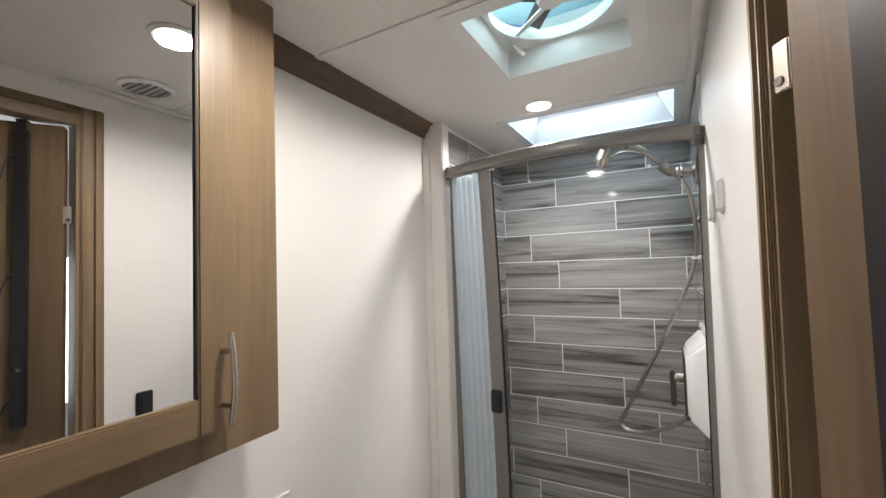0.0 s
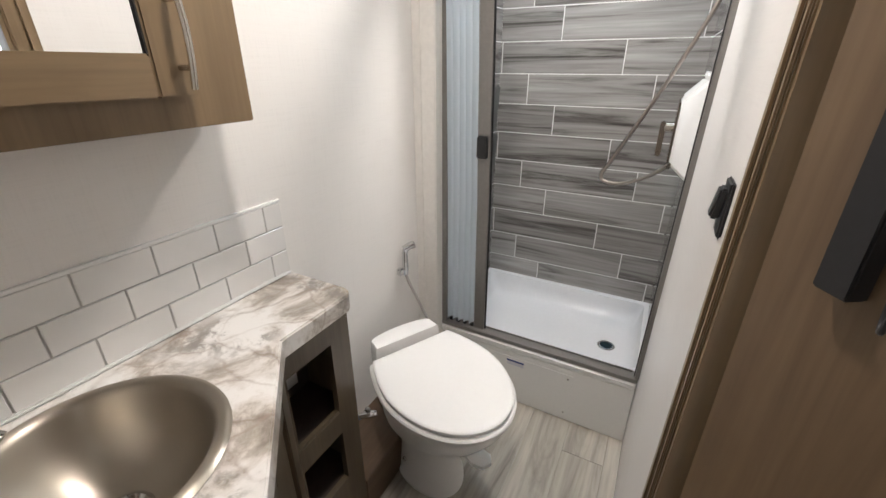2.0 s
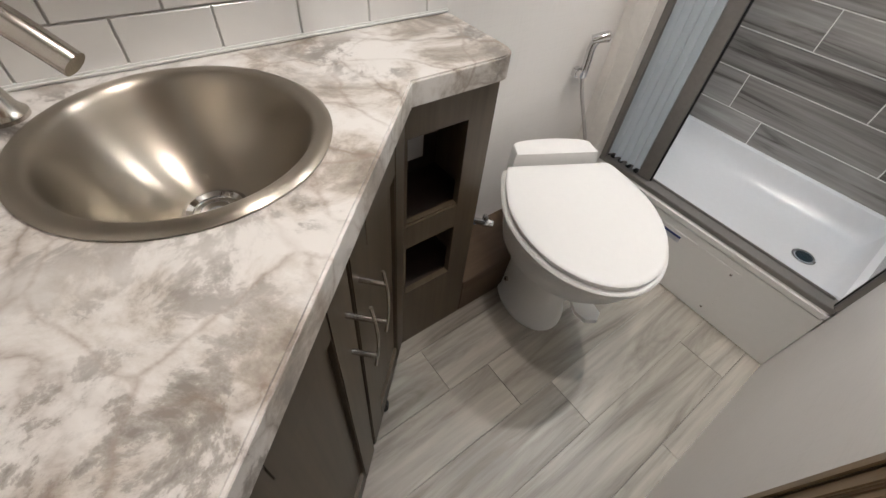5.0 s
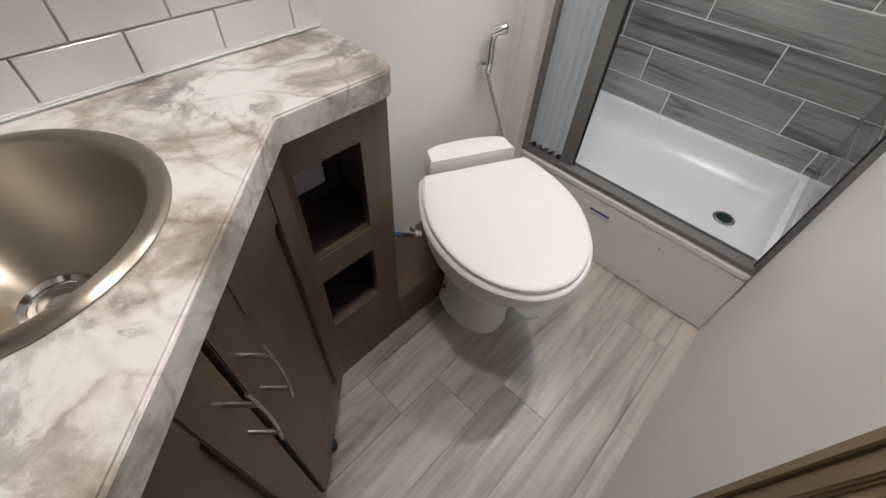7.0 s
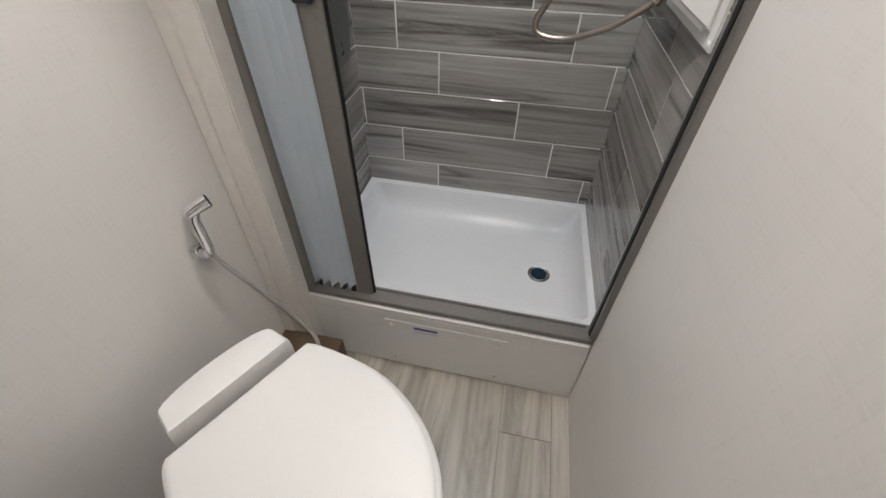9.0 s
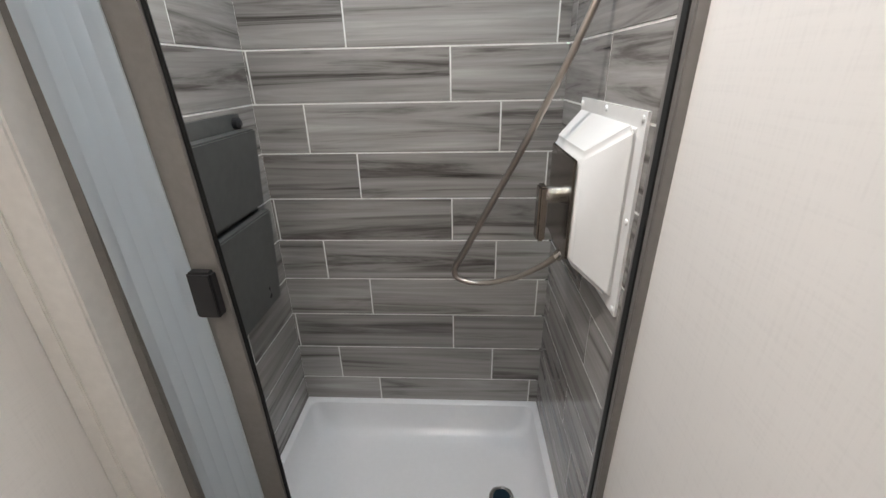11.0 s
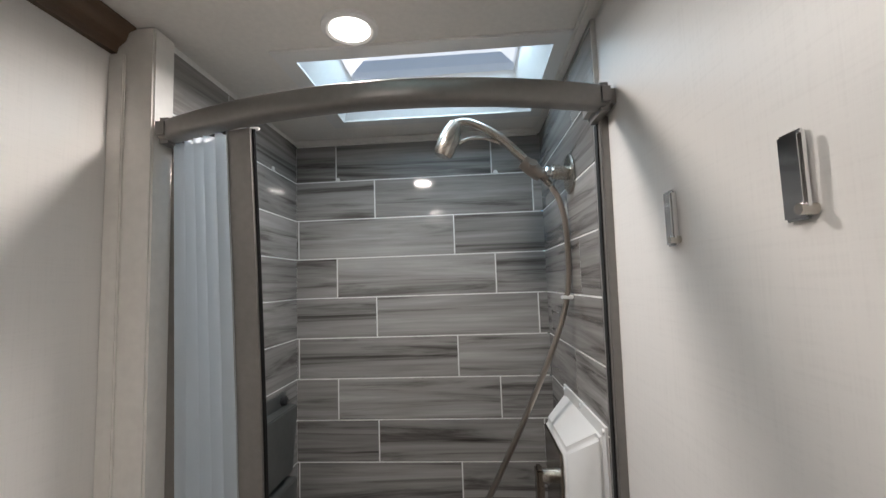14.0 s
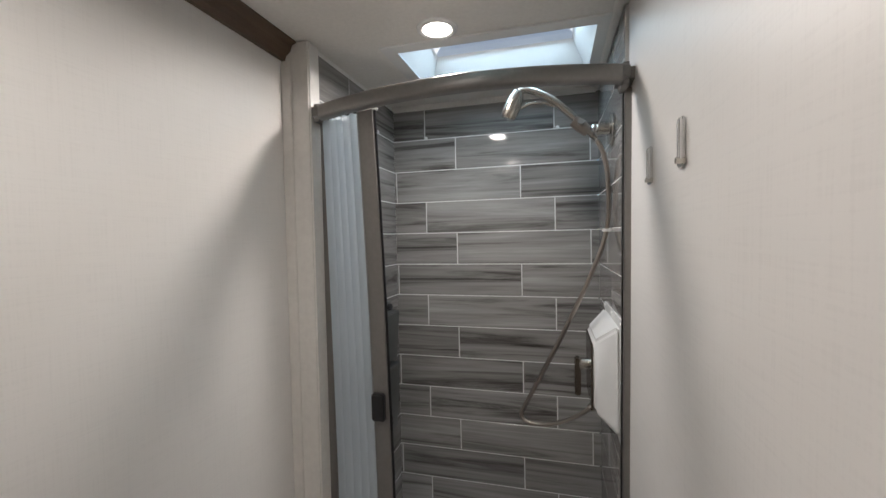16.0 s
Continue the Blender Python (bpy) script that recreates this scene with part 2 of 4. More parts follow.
RACK = plain("black_steel", (0.012, 0.012, 0.014), 0.45, vary=0.1)
RUBBER = plain("black_rubber", (0.01, 0.01, 0.01), 0.6)
MIRROR = metal("mirror_silver", (0.86, 0.87, 0.87), 0.0)
MIRROR.node_tree.nodes["Principled BSDF"].inputs["Roughness"].default_value = 0.0
for link in list(MIRROR.node_tree.nodes["Principled BSDF"].inputs["Roughness"].links):
    MIRROR.node_tree.links.remove(link)
PLEAT = frosted("pleated_vinyl", (0.76, 0.82, 0.87), 0.32, 0.25)
DOME = frosted("skylight_dome", (0.97, 0.99, 1.0), 0.96, 0.3)
TEAL = frosted("teal_dome", (0.40, 0.72, 0.74), 0.8, 0.2, 0.06)
POUCH = plain("smoky_plastic", (0.085, 0.09, 0.088), 0.3, vary=0.08, scale=40, relief=0.0)
HOSE_GREY = plain("grey_hose", (0.42, 0.40, 0.385), 0.4, vary=0.05, scale=60)
LED = glowing("led_diffuser", (1.0, 0.94, 0.86), 9.0)
BLUE = plain("blue_pipe", (0.05, 0.11, 0.22), 0.35)
HINGE = metal("hinge_zinc", (0.80, 0.74, 0.66), 0.35)


# ---- mesh helpers ----
def part(name, bm, material, parent=None, label="", smooth=False):
    bmesh.ops.recalc_face_normals(bm, faces=bm.faces)
    me = bpy.data.meshes.new(name)
    bm.to_mesh(me)
    bm.free()
    if smooth:
        me.polygons.foreach_set("use_smooth", [True] * len(me.polygons))
        me.set_sharp_from_angle(angle=radians(40))
    me.materials.append(material)
    ob = new(name, me)
    ob.parent = parent
    if label:
        ob["label"] = label
    return ob


def thing(name, label, category, group="", kind=""):
    return tagged(new(name), label, category, group, kind)


def bevelled(bm, r, seg=2, edges=None):
    if r:
        bmesh.ops.bevel(bm, geom=edges or list(bm.edges), offset=r, segments=seg, affect="EDGES", clamp_overlap=True)
    return bm


def prism(poly, z0, z1, r=0.0, seg=2, bm=None):
    """An upright solid over the plan polygon; poly may be one list, or two lists (bottom, top) of equal length."""
    own = bm is None
    bm = bm or bmesh.new()
    low, high = poly if isinstance(poly[0][0], (tuple, list)) else (poly, poly)
    a = [bm.verts.new((x, y, z0)) for x, y in low]
    b = [bm.verts.new((x, y, z1)) for x, y in high]
    n = len(a)
    bm.faces.new(a[::-1]), bm.faces.new(b)
    for i in range(n):
        bm.faces.new((a[i], a[(i + 1) % n], b[(i + 1) % n], b[i]))
    return bevelled(bm, r, seg) if own else bm


def box(x0, x1, y0, y1, z0, z1, r=0.0, seg=2, bm=None):
    return prism([(x0, y0), (x1, y0), (x1, y1), (x0, y1)], z0, z1, r, seg, bm)


def moved(bm, m):
    bmesh.ops.transform(bm, matrix=m, verts=bm.verts)
    return bm


def lathe(profile, seg=48, m=None, cap=True):
    """A solid or shell of revolution about z, from (radius, height) pairs."""
    bm = bmesh.new()
    rings = []
    for r, z in profile:
        rings.append([bm.verts.new((r * math.cos(2 * math.pi * i / seg), r * math.sin(2 * math.pi * i / seg), z)) for i in range(seg)])
    for a, b in zip(rings, rings[1:]):
        for i in range(seg):
            bm.faces.new((a[i], a[(i + 1) % seg], b[(i + 1) % seg], b[i]))
    if cap:
        bm.faces.new(rings[0][::-1]), bm.faces.new(rings[-1])
    return moved(bm, m) if m else bm


def loft(rings, cap=True):
    bm = bmesh.new()
    vs = [[bm.verts.new(p) for p in ring] for ring in rings]
    n = len(vs[0])
    for a, b in zip(vs, vs[1:]):
        for i in range(n):
            bm.faces.new((a[i], a[(i + 1) % n], b[(i + 1) % n], b[i]))
    if cap:
        bm.faces.new(vs[0][::-1]), bm.faces.new(vs[-1])
    return bm


def spline(points, steps=10):
    pts = [Vector(p) for p in points]
    pts = [2 * pts[0] - pts[1]] + pts + [2 * pts[-1] - pts[-2]]
    out = []
    for i in range(1, len(pts) - 2):
        p0, p1, p2, p3 = pts[i - 1:i + 3]
        for k in range(steps):
            t = k / steps
            out.append(0.5 * (2 * p1 + (p2 - p0) * t + (2 * p0 - 5 * p1 + 4 * p2 - p3) * t * t + (3 * p1 - p0 - 3 * p2 + p3) * t ** 3))
    return out + [pts[-2]]


def tube(points, radius, seg=12, ribs=0.0):
    """A round rod along a smooth line of points; radius may be a list."""
    n = len(points)
    rad = radius if isinstance(radius, (list, tuple)) else [radius] * n
    rings, side = [], None
    for i, p in enumerate(points):
        p = Vector(p)
        t = (Vector(points[min(i + 1, n - 1)]) - Vector(points[max(i - 1, 0)])).normalized()
        side = (side or t.orthogonal()) - t * (side or t.orthogonal()).dot(t)
        side.normalize()
        up = t.cross(side)
        r = rad[i] * (1 + (ribs if i % 2 else 0))
        rings.append([p + r * (math.cos(2 * math.pi * k / seg) * side + math.sin(2 * math.pi * k / seg) * up) for k in range(seg)])
    return loft(rings)


def rod(a, b, r, seg=16):
    return tube([a, b], r, seg)

# ---- shell ----
XL, YB, XT = -0.885, 2.018, -0.808          # left wall, shower back wall, shower left wall
Y0 = -0.32
DY0, DY1, DTOP = -0.16, 0.518, 2.035       # doorway


LEAN = 0.011                               # the east wall leans a little outward


def wall_x(y, z=0.0):
    return 0.027 + LEAN * z


def sheared(bm):
    for v in bm.verts:
        v.co.x += LEAN * v.co.z
    return bm


def curb_y(x):
    return 1.390 - 0.018 * x


def setting(name, bm, material, label, category):
    return tagged(part(name, bm, material), label, category, kind="structure")


floor = setting("floor", box(-0.95, 1.3, Y0 - 0.1, 2.1, -0.12, -0.004), SEAM, "grey wood-look vinyl plank floor", "floor")
setting("wall_west", box(XL - 0.06, XL, Y0, 2.1, 0, CEIL), WALL, "white linen-textured vinyl bathroom wall", "wall")
setting("wall_south", box(XL, 1.3, Y0 - 0.06, Y0, 0, CEIL), WALL, "white linen-textured vinyl wall", "wall")
bm = prism([(wall_x(DY1), DY1), (wall_x(DY1) + 0.04, DY1), (wall_x(1.437) + 0.04, 1.437), (wall_x(1.437), 1.437)], 0, CEIL)
prism([(wall_x(Y0), Y0), (wall_x(Y0) + 0.04, Y0), (wall_x(DY0) + 0.04, DY0), (wall_x(DY0), DY0)], 0, CEIL, bm=bm)
prism([(wall_x(DY0), DY0), (wall_x(DY0) + 0.04, DY0), (wall_x(DY1) + 0.04, DY1), (wall_x(DY1), DY1)], DTOP + 0.02, CEIL, bm=bm)
setting("wall_east", sheared(bm), WALL, "white linen-textured vinyl wall with a doorway", "wall")
shower_back = setting("wall_north", box(XL, wall_x(2.1), YB + 0.0012, YB + 0.08, 0, CEIL), GROUT, "shower back wall of grey streaked tiles with white joints", "wall")
shower_left = setting("shower_wall_left", box(XL, XT - 0.0012, 1.375, YB + 0.0012, 0, CEIL), GROUT, "shower side wall of grey streaked tiles with white joints", "wall")


def tile_wall_x(y):
    return 0.040 - 0.007 * (y - 1.44) / (YB - 1.44)


bm = prism([(tile_wall_x(1.435) + 0.0012, 1.437), (0.10, 1.437), (0.10, YB + 0.0012), (tile_wall_x(YB) + 0.0012, YB + 0.0012)], 0, CEIL)
shower_right = setting("shower_wall_right", bm, GROUT, "shower side wall of grey streaked tiles with white joints", "wall")

# ceiling with the openings of the fan and the skylight
FX0, FX1, FY0, FY1 = -0.443, -0.113, 0.815, 1.140
SX0, SX1, SY0, SY1 = -0.584, -0.017, 1.505, 1.85
bm = bmesh.new()
xs = [XL - 0.06, SX0 - 0.02, FX0 - 0.02, FX1 + 0.02, SX1 + 0.02, 0.2, 1.3]
ys = [Y0 - 0.06, FY0 - 0.02, FY1 + 0.02, SY0 - 0.02, SY1 + 0.02, 2.1]
for xa, xb in zip(xs, xs[1:]):
    for ya, yb in zip(ys, ys[1:]):
        cx, cy = (xa + xb) / 2, (ya + yb) / 2
        if not (FX0 < cx < FX1 and FY0 < cy < FY1) and not (SX0 < cx < SX1 and SY0 < cy < SY1):
            box(xa, xb, ya, yb, CEIL, CEIL + 0.05, bm=bm)
bmesh.ops.remove_doubles(bm, verts=bm.verts, dist=1e-5)
inner = [f for f in bm.faces if sum(1 for g in bm.faces if g is not f and (g.calc_center_median() - f.calc_center_median()).length < 1e-6)]
bmesh.ops.delete(bm, geom=inner, context="FACES_ONLY")
setting("ceiling", bm, CEILING, "off-white vinyl ceiling", "ceiling")
setting("trim_ceiling_seam", box(XL + 0.03, wall_x(0.7), 0.752, 0.776, CEIL - 0.004, CEIL, 0.0015), CEILING, "flat off-white ceiling seam strip", "trim")
setting("trim_corner_cove", box(wall_x(0.9) - 0.012, wall_x(0.9) + 0.01, 0.46, 2.0, CEIL - 0.012, CEIL, 0.004), TRIM_WHITE, "white cove strip along the ceiling", "trim")
setting("trim_shower_cove", box(XT, 0.03, YB - 0.02, YB, CEIL - 0.022, CEIL, 0.006), TRIM_WHITE, "grey-white cove strip over the shower wall", "trim")

# crown moulding
bm = bmesh.new()
prof = [(XL, 2.105), (XL + 0.012, 2.105), (XL + 0.016, 2.118), (XL + 0.03, 2.128), (XL + 0.036, 2.145), (XL + 0.05, 2.150), (XL + 0.05, CEIL), (XL, CEIL)]
a = [bm.verts.new((x, 0.565, z)) for x, z in prof]
b = [bm.verts.new((x, 1.357, z)) for x, z in prof]
for i in range(len(a)):
    j = (i + 1) % len(a)
    bm.faces.new((a[i], a[j], b[j], b[i]))
bm.faces.new(a), bm.faces.new(b[::-1])
setting("trim_crown", bm, WOOD_CROWN, "dark brown wooden crown moulding", "trim")

# white column beside the shower
col = setting("column", prism([(XL, 1.357), (-0.797, 1.357), (-0.797, 1.412), (XL, 1.412)], 0, CEIL, 0.004), TRIM_WHITE, "white wrapped column beside the shower", "column")
setting("trim_column", prism([(XL, 1.351), (-0.853, 1.351), (-0.853, 1.358), (XL, 1.358)], 0, 2.10, 0.002), TRIM_WHITE, "narrow white cover strip in the wall corner", "trim")

# plinth along the left wall
setting("baseboard", box(XL, -0.692, 0.689, 1.3565, 0, 0.155, 0.003), WOOD_CROWN, "dark brown wooden plinth along the wall", "baseboard")

# ---- doorway, door and hall ----
door = thing("door_1", "oak-look interior door standing ajar, outward", "door", kind="structure")
cas = thing("door_casing", "oak-look moulded door casing round the doorway", "door casing", kind="structure")
for nm, y0, y1, z0, z1 in (("side_casing", DY1 - 0.006, DY1 + 0.052, 0, DTOP + 0.058), ("side_casing", DY0 - 0.052, DY0 + 0.006, 0, DTOP + 0.058), ("head_casing", DY0 + 0.006, DY1 - 0.006, DTOP, DTOP + 0.058)):
    x = wall_x((y0 + y1) / 2)
    bm = box(x - 0.006, x + 0.0, y0, y1, z0, z1, 0.002)
    part(nm, sheared(bm), WOOD_Z if nm[0] == "s" else WOOD_Y, cas)
    if nm[0] == "s":
        part("bead", sheared(box(x - 0.011, x - 0.005, (y0 + y1) / 2 + 0.004, y1 - 0.006, z0, z1 - 0.004, 0.003)), WOOD_Z, cas)
        part("bead", sheared(box(x - 0.010, x - 0.005, y0 + 0.004, y0 + 0.016, z0, z1 - 0.004, 0.002)), WOOD_Z, cas)
    else:
        part("bead", sheared(box(x - 0.011, x - 0.005, y0, y1, z0 + 0.032, z1 - 0.006, 0.003)), WOOD_Y, cas)
wx = wall_x(DY1)
part("jamb", sheared(box(wx - 0.004, wx + 0.045, DY1 - 0.014, DY1, 0, DTOP)), WOOD_Z, cas)
part("jamb", sheared(box(wall_x(DY0) - 0.004, wall_x(DY0) + 0.045, DY0, DY0 + 0.014, 0, DTOP)), WOOD_Z, cas)
part("head_jamb", sheared(box(wx - 0.004, wx + 0.05, DY0 + 0.014, DY1 - 0.014, DTOP, DTOP + 0.018)), WOOD_Y, cas)
HX, HY, SWING = 0.051, DY1 - 0.034, -58.0
D = pose(HX, HY, 0, 0, 0, SWING)          # local x: along the leaf from the hinge, local -y: face seen from the room
leaf = part("leaf", moved(box(0.004, 0.60, 0.0, 0.032, 0.012, DTOP - 0.008, 0.002), D), WOOD_DOOR, door)
for hz in (1.775, 0.25):
    hg = part("hinge", moved(box(-0.012, 0.006, -0.002, 0.004, hz - 0.024, hz + 0.024, 0.0015), D), HINGE, door, "pale zinc hinge")
    for dz in (-0.014,):
        part("screw", lathe([(0.0055, 0), (0.0045, 0.002), (0.001, 0.0022)], 12, D @ pose(-0.005, -0.002, hz + dz, 90, 0, 0)), NICKEL, hg)
rack = thing("hook_rack", "black steel over-door rack with hooks, hanging on the door", "hook rack")
part("rail", moved(box(0.073, 0.103, -0.020, -0.001, 1.213, 2.0, 0.002), D), RACK, rack)
part("top_clip", moved(box(0.076, 0.100, -0.020, 0.034, DTOP - 0.0075, DTOP - 0.0055), D), RACK, rack)
part("strap", moved(box(0.078, 0.098, -0.0195, -0.0155, 1.99, DTOP - 0.0065), D), RACK, rack)
for hz in (1.255, 1.585, 1.905):
    pts = [(0.133, -0.012, hz + 0.02), (0.145, -0.014, hz + 0.018), (0.153, -0.017, hz - 0.01), (0.159, -0.022, hz - 0.04), (0.166, -0.030, hz - 0.045), (0.170, -0.034, hz - 0.03)]
    part("hook", moved(tube(spline(pts, 5), 0.0022, 8), D @ pose(-0.031, 0.004, 0)), RACK, rack, smooth=True)
for hz in (1.36,):
    part("screw", lathe([(0.005, 0), (0.004, 0.0025), (0.001, 0.003)], 12, D @ pose(0.088, -0.020, hz, 90, 0, 0)), HOSE_METAL, rack)
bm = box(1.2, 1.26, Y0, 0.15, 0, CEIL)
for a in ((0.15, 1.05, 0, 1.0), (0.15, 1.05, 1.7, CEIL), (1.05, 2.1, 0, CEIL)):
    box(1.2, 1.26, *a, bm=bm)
setting("wall_hall", bm, WALL, "white hall wall with an assumed window", "wall")
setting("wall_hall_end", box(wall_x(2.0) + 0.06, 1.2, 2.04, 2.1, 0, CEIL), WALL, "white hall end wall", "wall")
# window assumed as the source of the hall's brightness
win = thing("window_1", "assumed hall window in a dark frame, added to light the hall", "window", kind="structure")
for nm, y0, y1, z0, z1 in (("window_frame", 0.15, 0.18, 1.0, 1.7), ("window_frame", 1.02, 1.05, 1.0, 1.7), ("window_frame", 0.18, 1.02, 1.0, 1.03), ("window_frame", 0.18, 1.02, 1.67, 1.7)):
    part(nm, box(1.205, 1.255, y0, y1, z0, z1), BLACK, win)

# light switch beside the casing
sy, sz = 0.675, 1.196
sw = thing("light_switch", "black rocker switch on the white wall", "switch")
sx = wall_x(sy, sz)
part("plate", box(sx - 0.007, sx, sy - 0.024, sy + 0.024, sz - 0.04, sz + 0.04, 0.003), BLACK, sw)
part("rocker", moved(box(-0.012, 0.0, -0.014, 0.014, -0.022, 0.022, 0.003), pose(sx - 0.006, sy, sz + 0.006, 0, 8, 0)), BLACK, sw)

# ---- mirror cabinet ----
cab = thing("mirror_cabinet", "oak-look wall cabinet with a mirror door", "cabinet")
CX = -0.754
part("body", box(XL, CX, -0.30, 0.563, 1.281, CEIL - 0.003, 0.002), WOOD_Z, cab)
cd = part("door", box(CX + 0.001, CX + 0.022, 0.391, 0.454, 1.331, 2.110, 0.003), WOOD_Z, cab)
part("stile", box(CX + 0.001, CX + 0.022, -0.27, -0.202, 1.331, 2.110, 0.003), WOOD_Z, cd)
part("rail", box(CX + 0.001, CX + 0.0215, -0.202, 0.391, 1.331, 1.392, 0.003), WOOD_Y, cd)
part("rail", box(CX + 0.001, CX + 0.0215, -0.202, 0.391, 2.052, 2.110, 0.003), WOOD_Y, cd)
part("mirror", box(CX + 0.008, CX + 0.014, -0.203, 0.392, 1.391, 2.053), MIRROR, cd, "silvered mirror pane")
part("gasket", box(CX + 0.0145, CX + 0.0185, 0.3885, 0.391, 1.392, 2.052), RUBBER, cd)
hd = part("handle", tube(spline([(CX + 0.046, 0.431, 1.343), (CX + 0.053, 0.431, 1.382), (CX + 0.056, 0.431, 1.419), (CX + 0.053, 0.431, 1.456), (CX + 0.046, 0.431, 1.496)], 6), 0.0052, 10), NICKEL, cd, "arched nickel handle", True)
for z in (1.373, 1.464):
    part("post", rod((CX + 0.02, 0.431, z), (CX + 0.052, 0.431, z), 0.0045, 10), NICKEL, hd)

# ---- vanity ----
CT, CB = 0.867, 0.824
van = thing("vanity", "grey-brown oak-look corner vanity with open niches and two doors", "vanity")
P0, U, N = Vector((-0.694, 0.45, 0)), Vector((0.700, -0.714, 0)), Vector((0.714, 0.700, 0))


def diag(u, n, z):
    return P0 + U * u + N * n + Vector((0, 0, z))


def diag_box(u0, u1, n0, n1, z0, z1, r=0.0):
    q = [diag(u0, n0, 0), diag(u1, n0, 0), diag(u1, n1, 0), diag(u0, n1, 0)]
    return prism([(p.x, p.y) for p in q], z0, z1, r)


# niche unit: face frame at x = -0.694
bm = bmesh.new()
for y0, y1, z0, z1 in ((0.45, 0.476, 0, CB), (0.620, 0.688, 0, CB), (0.476, 0.620, 0, 0.258), (0.476, 0.620, 0.440, 0.512), (0.476, 0.620, 0.739, CB)):
    box(-0.712, -0.694, y0, y1, z0, z1, bm=bm)
part("face_frame", bm, VANITY, van)
part("side_panel", box(XL, -0.712, 0.673, 0.688, 0, CB), VANITY, van)
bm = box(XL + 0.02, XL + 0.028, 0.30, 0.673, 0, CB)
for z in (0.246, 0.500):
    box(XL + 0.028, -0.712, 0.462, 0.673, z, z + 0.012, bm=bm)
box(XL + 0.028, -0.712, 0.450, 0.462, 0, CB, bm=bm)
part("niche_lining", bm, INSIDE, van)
# assumed panel in the upper niche; its grey stands for shaded wall
part("shaded_inner_panel", box(-0.820, -0.815, 0.4625, 0.60, 0.585, 0.745), SHADE_GREY, van)
part("shelf_edge", box(-0.713, -0.699, 0.476, 0.620, 0.5115, 0.516), VANITY, van)
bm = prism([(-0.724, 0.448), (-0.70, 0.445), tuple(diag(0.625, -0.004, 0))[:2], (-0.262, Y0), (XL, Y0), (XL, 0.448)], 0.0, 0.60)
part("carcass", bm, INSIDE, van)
bm = diag_box(0.0, 0.024, -0.018, 0.0, 0.055, CB)
for a in ((0.60, 0.625, 0.055, CB), (0.024, 0.60, 0.055, 0.085), (0.024, 0.60, 0.790, CB), (0.310, 0.330, 0.085, 0.790)):
    q = [diag(a[0], -0.018, 0), diag(a[1], -0.018, 0), diag(a[1], 0, 0), diag(a[0], 0, 0)]
    prism([(p.x, p.y) for p in q], a[2], a[3], bm=bm)
part("front_frame", bm, VANITY, van)
part("toe_kick", diag_box(0.0, 0.625, -0.05, -0.035, 0, 0.055), BLACK, van)
for u0, u1, uh in ((0.012, 0.315, 0.291), (0.325, 0.612, 0.349)):
    d = part("cabinet_door", diag_box(u0, u0 + 0.068, 0.001, 0.019, 0.07, 0.803, 0.002), VANITY, van)
    part("stile", diag_box(u1 - 0.068, u1, 0.001, 0.019, 0.07, 0.803, 0.002), VANITY, d)
    part("rail", diag_box(u0 + 0.068, u1 - 0.068, 0.001, 0.0185, 0.07, 0.138, 0.002), VANITY, d)
    part("rail", diag_box(u0 + 0.068, u1 - 0.068, 0.001, 0.0185, 0.735, 0.803, 0.002), VANITY, d)
    part("panel", diag_box(u0 + 0.066, u1 - 0.066, 0.003, 0.009, 0.136, 0.737), VANITY, d)
    pts = [diag(uh, 0.053, 0.593), diag(uh, 0.057, 0.628), diag(uh, 0.059, 0.669), diag(uh, 0.057, 0.710), diag(uh, 0.053, 0.745)]
    hn = part("handle", tube(spline(pts, 5), 0.0024, 10), NICKEL, d, "arched nickel handle", True)
    for z in (0.621, 0.717):
        part("post", rod(diag(uh, 0.018, z), diag(uh, 0.057, z), 0.0042, 10), NICKEL, hn)

part("bumper", diag_box(0.192, 0.212, 0.0, 0.022, 0.012, 0.060, 0.004), RUBBER, van, "black rubber door bumper")

# worktop with a round hole for the basin
SC, SR = Vector((-0.676, 0.139)), 0.175


def arc(c, r, a0, a1, n):
    return [(c[0] + r * math.cos(radians(a0 + (a1 - a0) * i / n)), c[1] + r * math.sin(radians(a0 + (a1 - a0) * i / n))) for i in range(n + 1)]


outline = [(XL, 0.694)] + arc((-0.702, 0.656), 0.038, 90, 0, 8) + [(-0.664, 0.462)] + arc((-0.285, 0.005), 0.05, 45, -10, 8) + [(-0.225, Y0), (XL, Y0)]
hole = [(SC.x + (SR - 0.012) * math.cos(2 * math.pi * i / 48), SC.y + (SR - 0.012) * math.sin(2 * math.pi * i / 48)) for i in range(48)]
bm = bmesh.new()
levels = []
for z in (CT, CB):
    loops = []
    for lp in (outline, hole):
        vs = [bm.verts.new((x, y, z)) for x, y in lp]
        loops.append((vs, [bm.edges.new((vs[i], vs[(i + 1) % len(vs)])) for i in range(len(vs))]))
    bmesh.ops.triangle_fill(bm, use_beauty=True, edges=loops[0][1] + loops[1][1])
    levels.append(loops)
rim = levels[0][0][1]
for k in (0, 1):
    a, b = levels[0][k][0], levels[1][k][0]
    for i in range(len(a)):
        j = (i + 1) % len(a)
        bm.faces.new((a[i], a[j], b[j], b[i]))
bmesh.ops.bevel(bm, geom=rim[:-2], offset=0.003, segments=2, affect="EDGES")
top = thing("worktop", "white marble-look laminate worktop with brown veins", "worktop")
part("slab", bm, MARBLE, top, smooth=True)
band = outline[:-2]
pts2 = [Vector((*p, 0)) for p in band]
nrm = []
